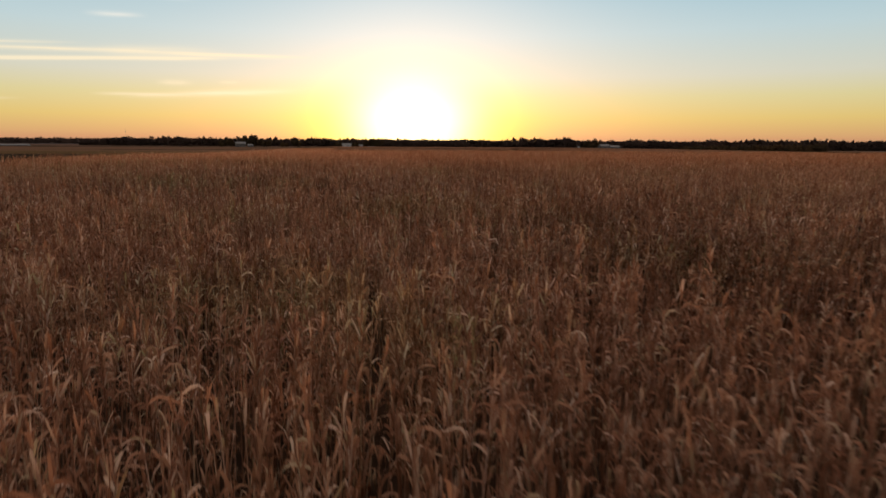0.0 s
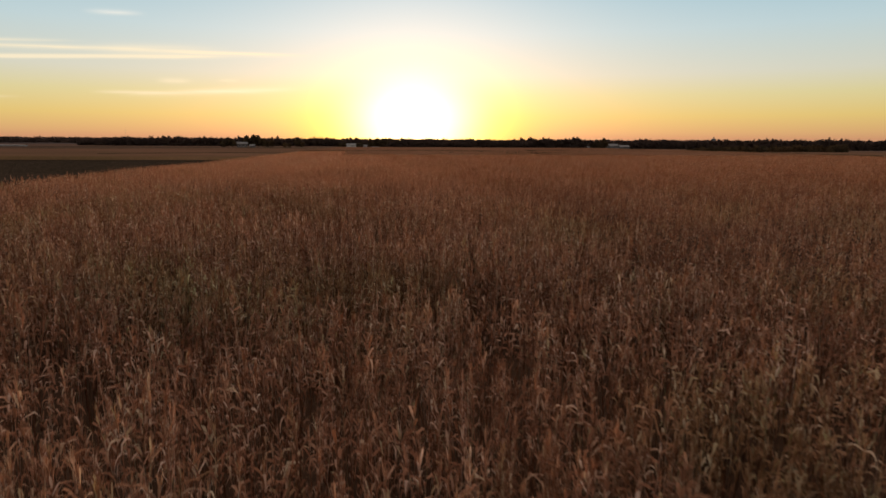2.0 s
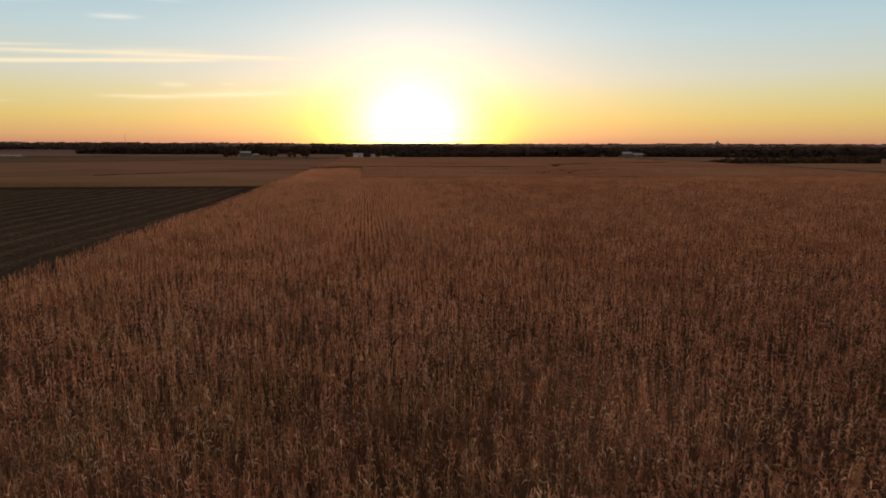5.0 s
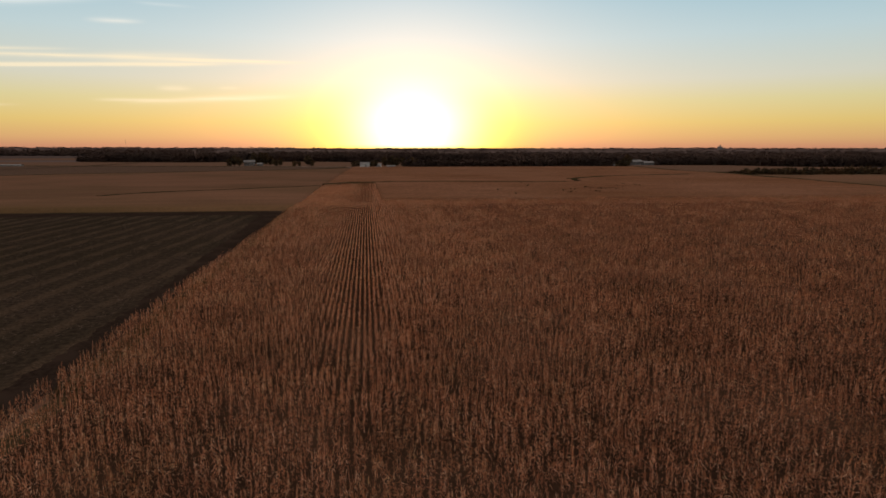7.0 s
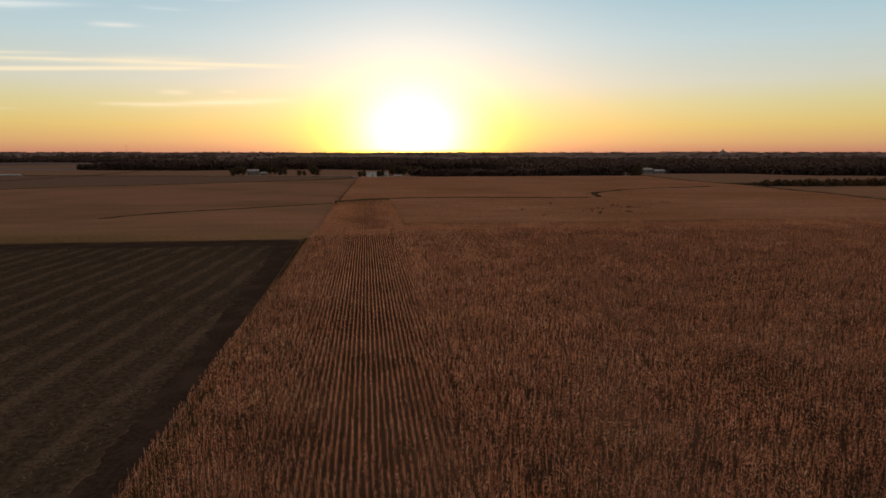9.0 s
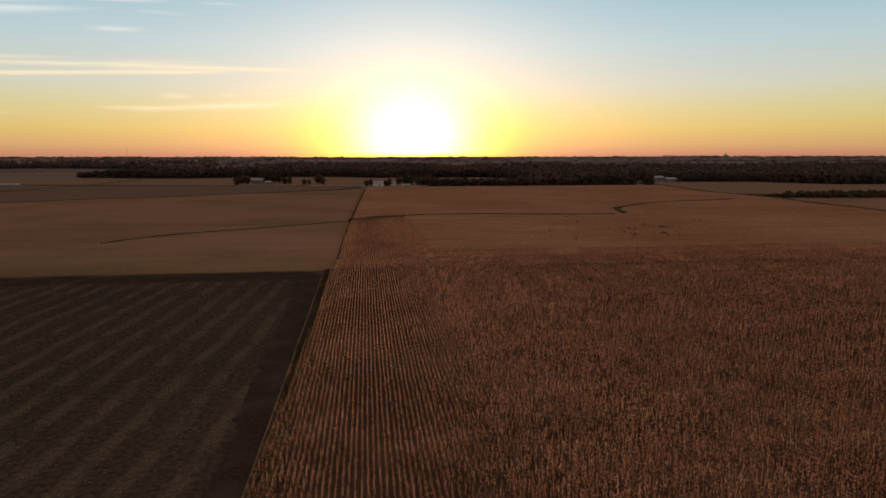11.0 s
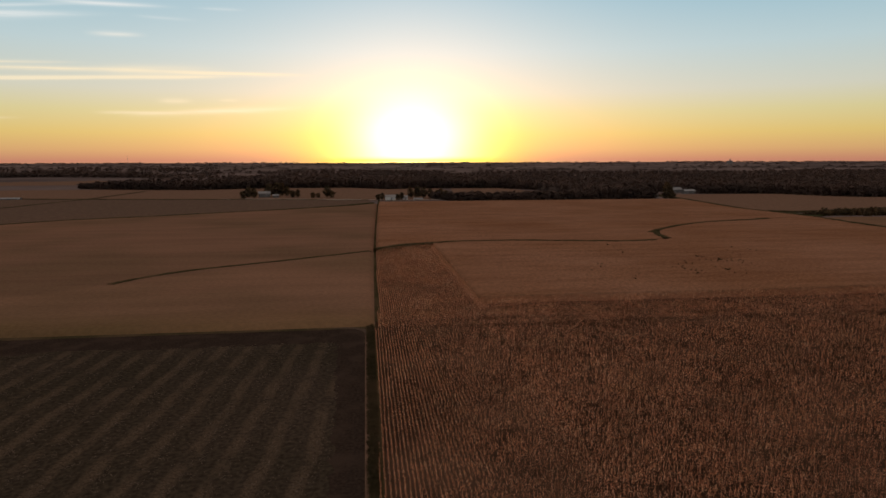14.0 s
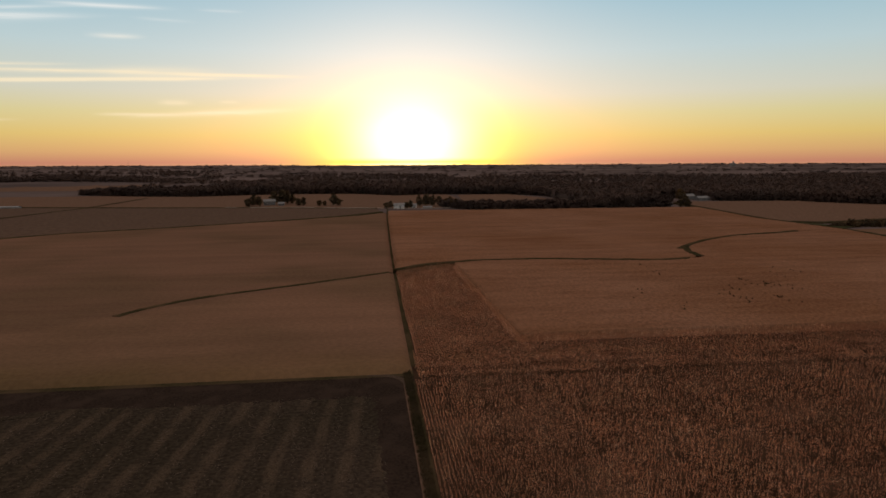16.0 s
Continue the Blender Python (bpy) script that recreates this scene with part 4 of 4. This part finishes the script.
bushes("weed_patches", "dark weed patches standing in the far corn", spots, material("dry_weeds", spotted((0.055, 0.040, 0.024), (0.095, 0.066, 0.040), 0.8, 0.1), 0.9, 0.2))


# ---------------------------------------------------------------- skyline marks
def radio_mast(x, y):
    """A slim three-legged mast with braces."""
    root = new("radio_mast")
    tall, half = 52.0, 0.8
    feet = [(half * math.cos(a), half * math.sin(a)) for a in (0.5, 2.6, 4.7)]
    for fx, fy in feet:
        bm = bmesh.new()
        box(bm, fx - 0.13, fx + 0.13, fy - 0.13, fy + 0.13, 0, tall)
        part("leg", bm, roof_mat, root)
    for k in range(17):
        bm = bmesh.new()
        box(bm, -half, half, -half, half, 3.0 * k + 2.8, 3.0 * k + 3.0)
        part("brace", bm, roof_mat, root)
    bm = bmesh.new()
    box(bm, -0.1, 0.1, -0.1, 0.1, tall, tall + 6)
    part("antenna", bm, roof_mat, root)
    root.matrix_world = pose(x, y, float(land_height(np.array(x), np.array(y))))
    return tagged(root, "slim grey lattice radio mast on the skyline", "mast")


def grain_elevator(x, y):
    """A row of round silos with a taller headhouse."""
    root = new("grain_elevator")
    for k in range(4):
        bm = bmesh.new()
        bmesh.ops.create_cone(bm, cap_ends=True, segments=14, radius1=4, radius2=4, depth=17, matrix=Matrix.Translation((8.2 * k, 0, 8.5)))
        bmesh.ops.create_cone(bm, cap_ends=True, segments=14, radius1=4.2, radius2=0.5, depth=2.4, matrix=Matrix.Translation((8.2 * k, 0, 18.2)))
        part("silo", bm, grey_wall_mat, root)
    bm = bmesh.new()
    box(bm, 9, 15, -3, 3, 17, 28)
    part("headhouse", bm, grey_wall_mat, root)
    root.matrix_world = pose(x, y, float(land_height(np.array(x), np.array(y))))
    return tagged(root, "pale concrete grain elevator on the skyline", "elevator")


# ---------------------------------------------------------------- farm buildings
def box(bm, x0, x1, y0, y1, z0, z1):
    m = Matrix.Translation(((x0 + x1) / 2, (y0 + y1) / 2, (z0 + z1) / 2)) @ Matrix.Diagonal((x1 - x0, y1 - y0, z1 - z0, 1))
    bmesh.ops.create_cube(bm, size=1, matrix=m)


def building(name, label, category, x, y, turn, wide, deep, eaves, ridge, windows, doors, siding=grey_wall_mat):
    """A gabled farm building, its ridge along its width: walls, roof, doors and windows."""
    root = new(name)
    bm = bmesh.new()
    prof = [(-deep / 2, 0), (deep / 2, 0), (deep / 2, eaves), (0, ridge), (-deep / 2, eaves)]
    ends = [[bm.verts.new((sx * wide / 2, a, b)) for a, b in prof] for sx in (-1, 1)]
    bm.faces.new(ends[0])
    bm.faces.new(ends[1][::-1])
    for k in range(5):
        bm.faces.new((ends[0][k], ends[1][k], ends[1][(k + 1) % 5], ends[0][(k + 1) % 5]))
    bmesh.ops.recalc_face_normals(bm, faces=bm.faces[:])
    part("wall", bm, siding, root)
    for sy in (-1, 1):
        bm = bmesh.new()
        over, thick = 0.45, 0.16
        slope = (ridge - eaves) / (deep / 2)
        for sx in (-1, 1):
            for dz in (0.02, thick):
                bm.verts.new((sx * (wide / 2 + over), sy * (deep / 2 + over), eaves - slope * over + dz))
                bm.verts.new((sx * (wide / 2 + over), 0, ridge + dz))
        bmesh.ops.convex_hull(bm, input=bm.verts[:])
        part("roof", bm, roof_mat, root, "pale metal roof slope")
    for k in range(doors):
        bm = bmesh.new()
        px = wide * (-0.25 + 0.5 * k) if doors > 1 else wide * 0.12
        box(bm, px - min(1.6, wide * 0.08), px + min(1.6, wide * 0.08), -deep / 2 - 0.08, -deep / 2 + 0.02, 0, min(eaves * 0.8, 3.2))
        part("door", bm, roof_mat, root, "grey door")
    for k in range(windows):
        px = wide * (-0.4 + 0.8 * k / max(windows - 1, 1))
        bm = bmesh.new()
        box(bm, px - 0.6, px + 0.6, -deep / 2 - 0.06, -deep / 2 + 0.02, eaves * 0.40, eaves * 0.40 + 1.3)
        frame_ob = part("window", bm, wall_mat, root)
        bm = bmesh.new()
        box(bm, px - 0.5, px + 0.5, -deep / 2 - 0.09, -deep / 2 - 0.05, eaves * 0.40 + 0.1, eaves * 0.40 + 1.2)
        part("pane", bm, glass_mat, frame_ob, "dark window pane")
    root.matrix_world = pose(x, y, 0, 0, 0, turn)
    return tagged(root, label, category)


building("farmhouse", "white two-storey farmhouse among dark yard trees", "house", -146, 858, 8, 14, 8, 5.2, 7.6, 4, 1, dim_wall_mat)
building("garage", "small white farm garage beside the trees", "garage", -131, 850, 0, 7, 6, 2.8, 4.4, 0, 1, dim_wall_mat)
building("barn", "white metal barn with a pale roof", "barn", 7, 777, -4, 11.5, 9, 4.2, 6.4, 0, 1, wall_mat)
building("shed", "small white shed beside the barn", "shed", 24, 789, -4, 7, 6, 3.2, 4.8, 0, 1, wall_mat)
building("shed", "low pale shed by the farm lane", "shed", 39, 779, 0, 10, 5, 1.6, 2.4, 0, 1)
building("machine_shed", "large pale machine shed at the wood's edge", "shed", 405, 885, 12, 17, 11, 4.5, 7.5, 0, 2, dim_wall_mat)
building("machine_shed", "large pale machine shed at the wood's edge", "shed", 413, 862, 5, 16, 10, 3.6, 5.6, 0, 2, dim_wall_mat)
building("shed", "small grey-white shed behind dark trees", "shed", 321, 772, 0, 10, 6, 2.8, 4.2, 0, 1)
building("poultry_house", "long low white livestock house in the fields", "shed", -452, 856, 3, 46, 9, 1.6, 2.6, 0, 2)
radio_mast(-1056, 3000)
grain_elevator(2040, 3480)
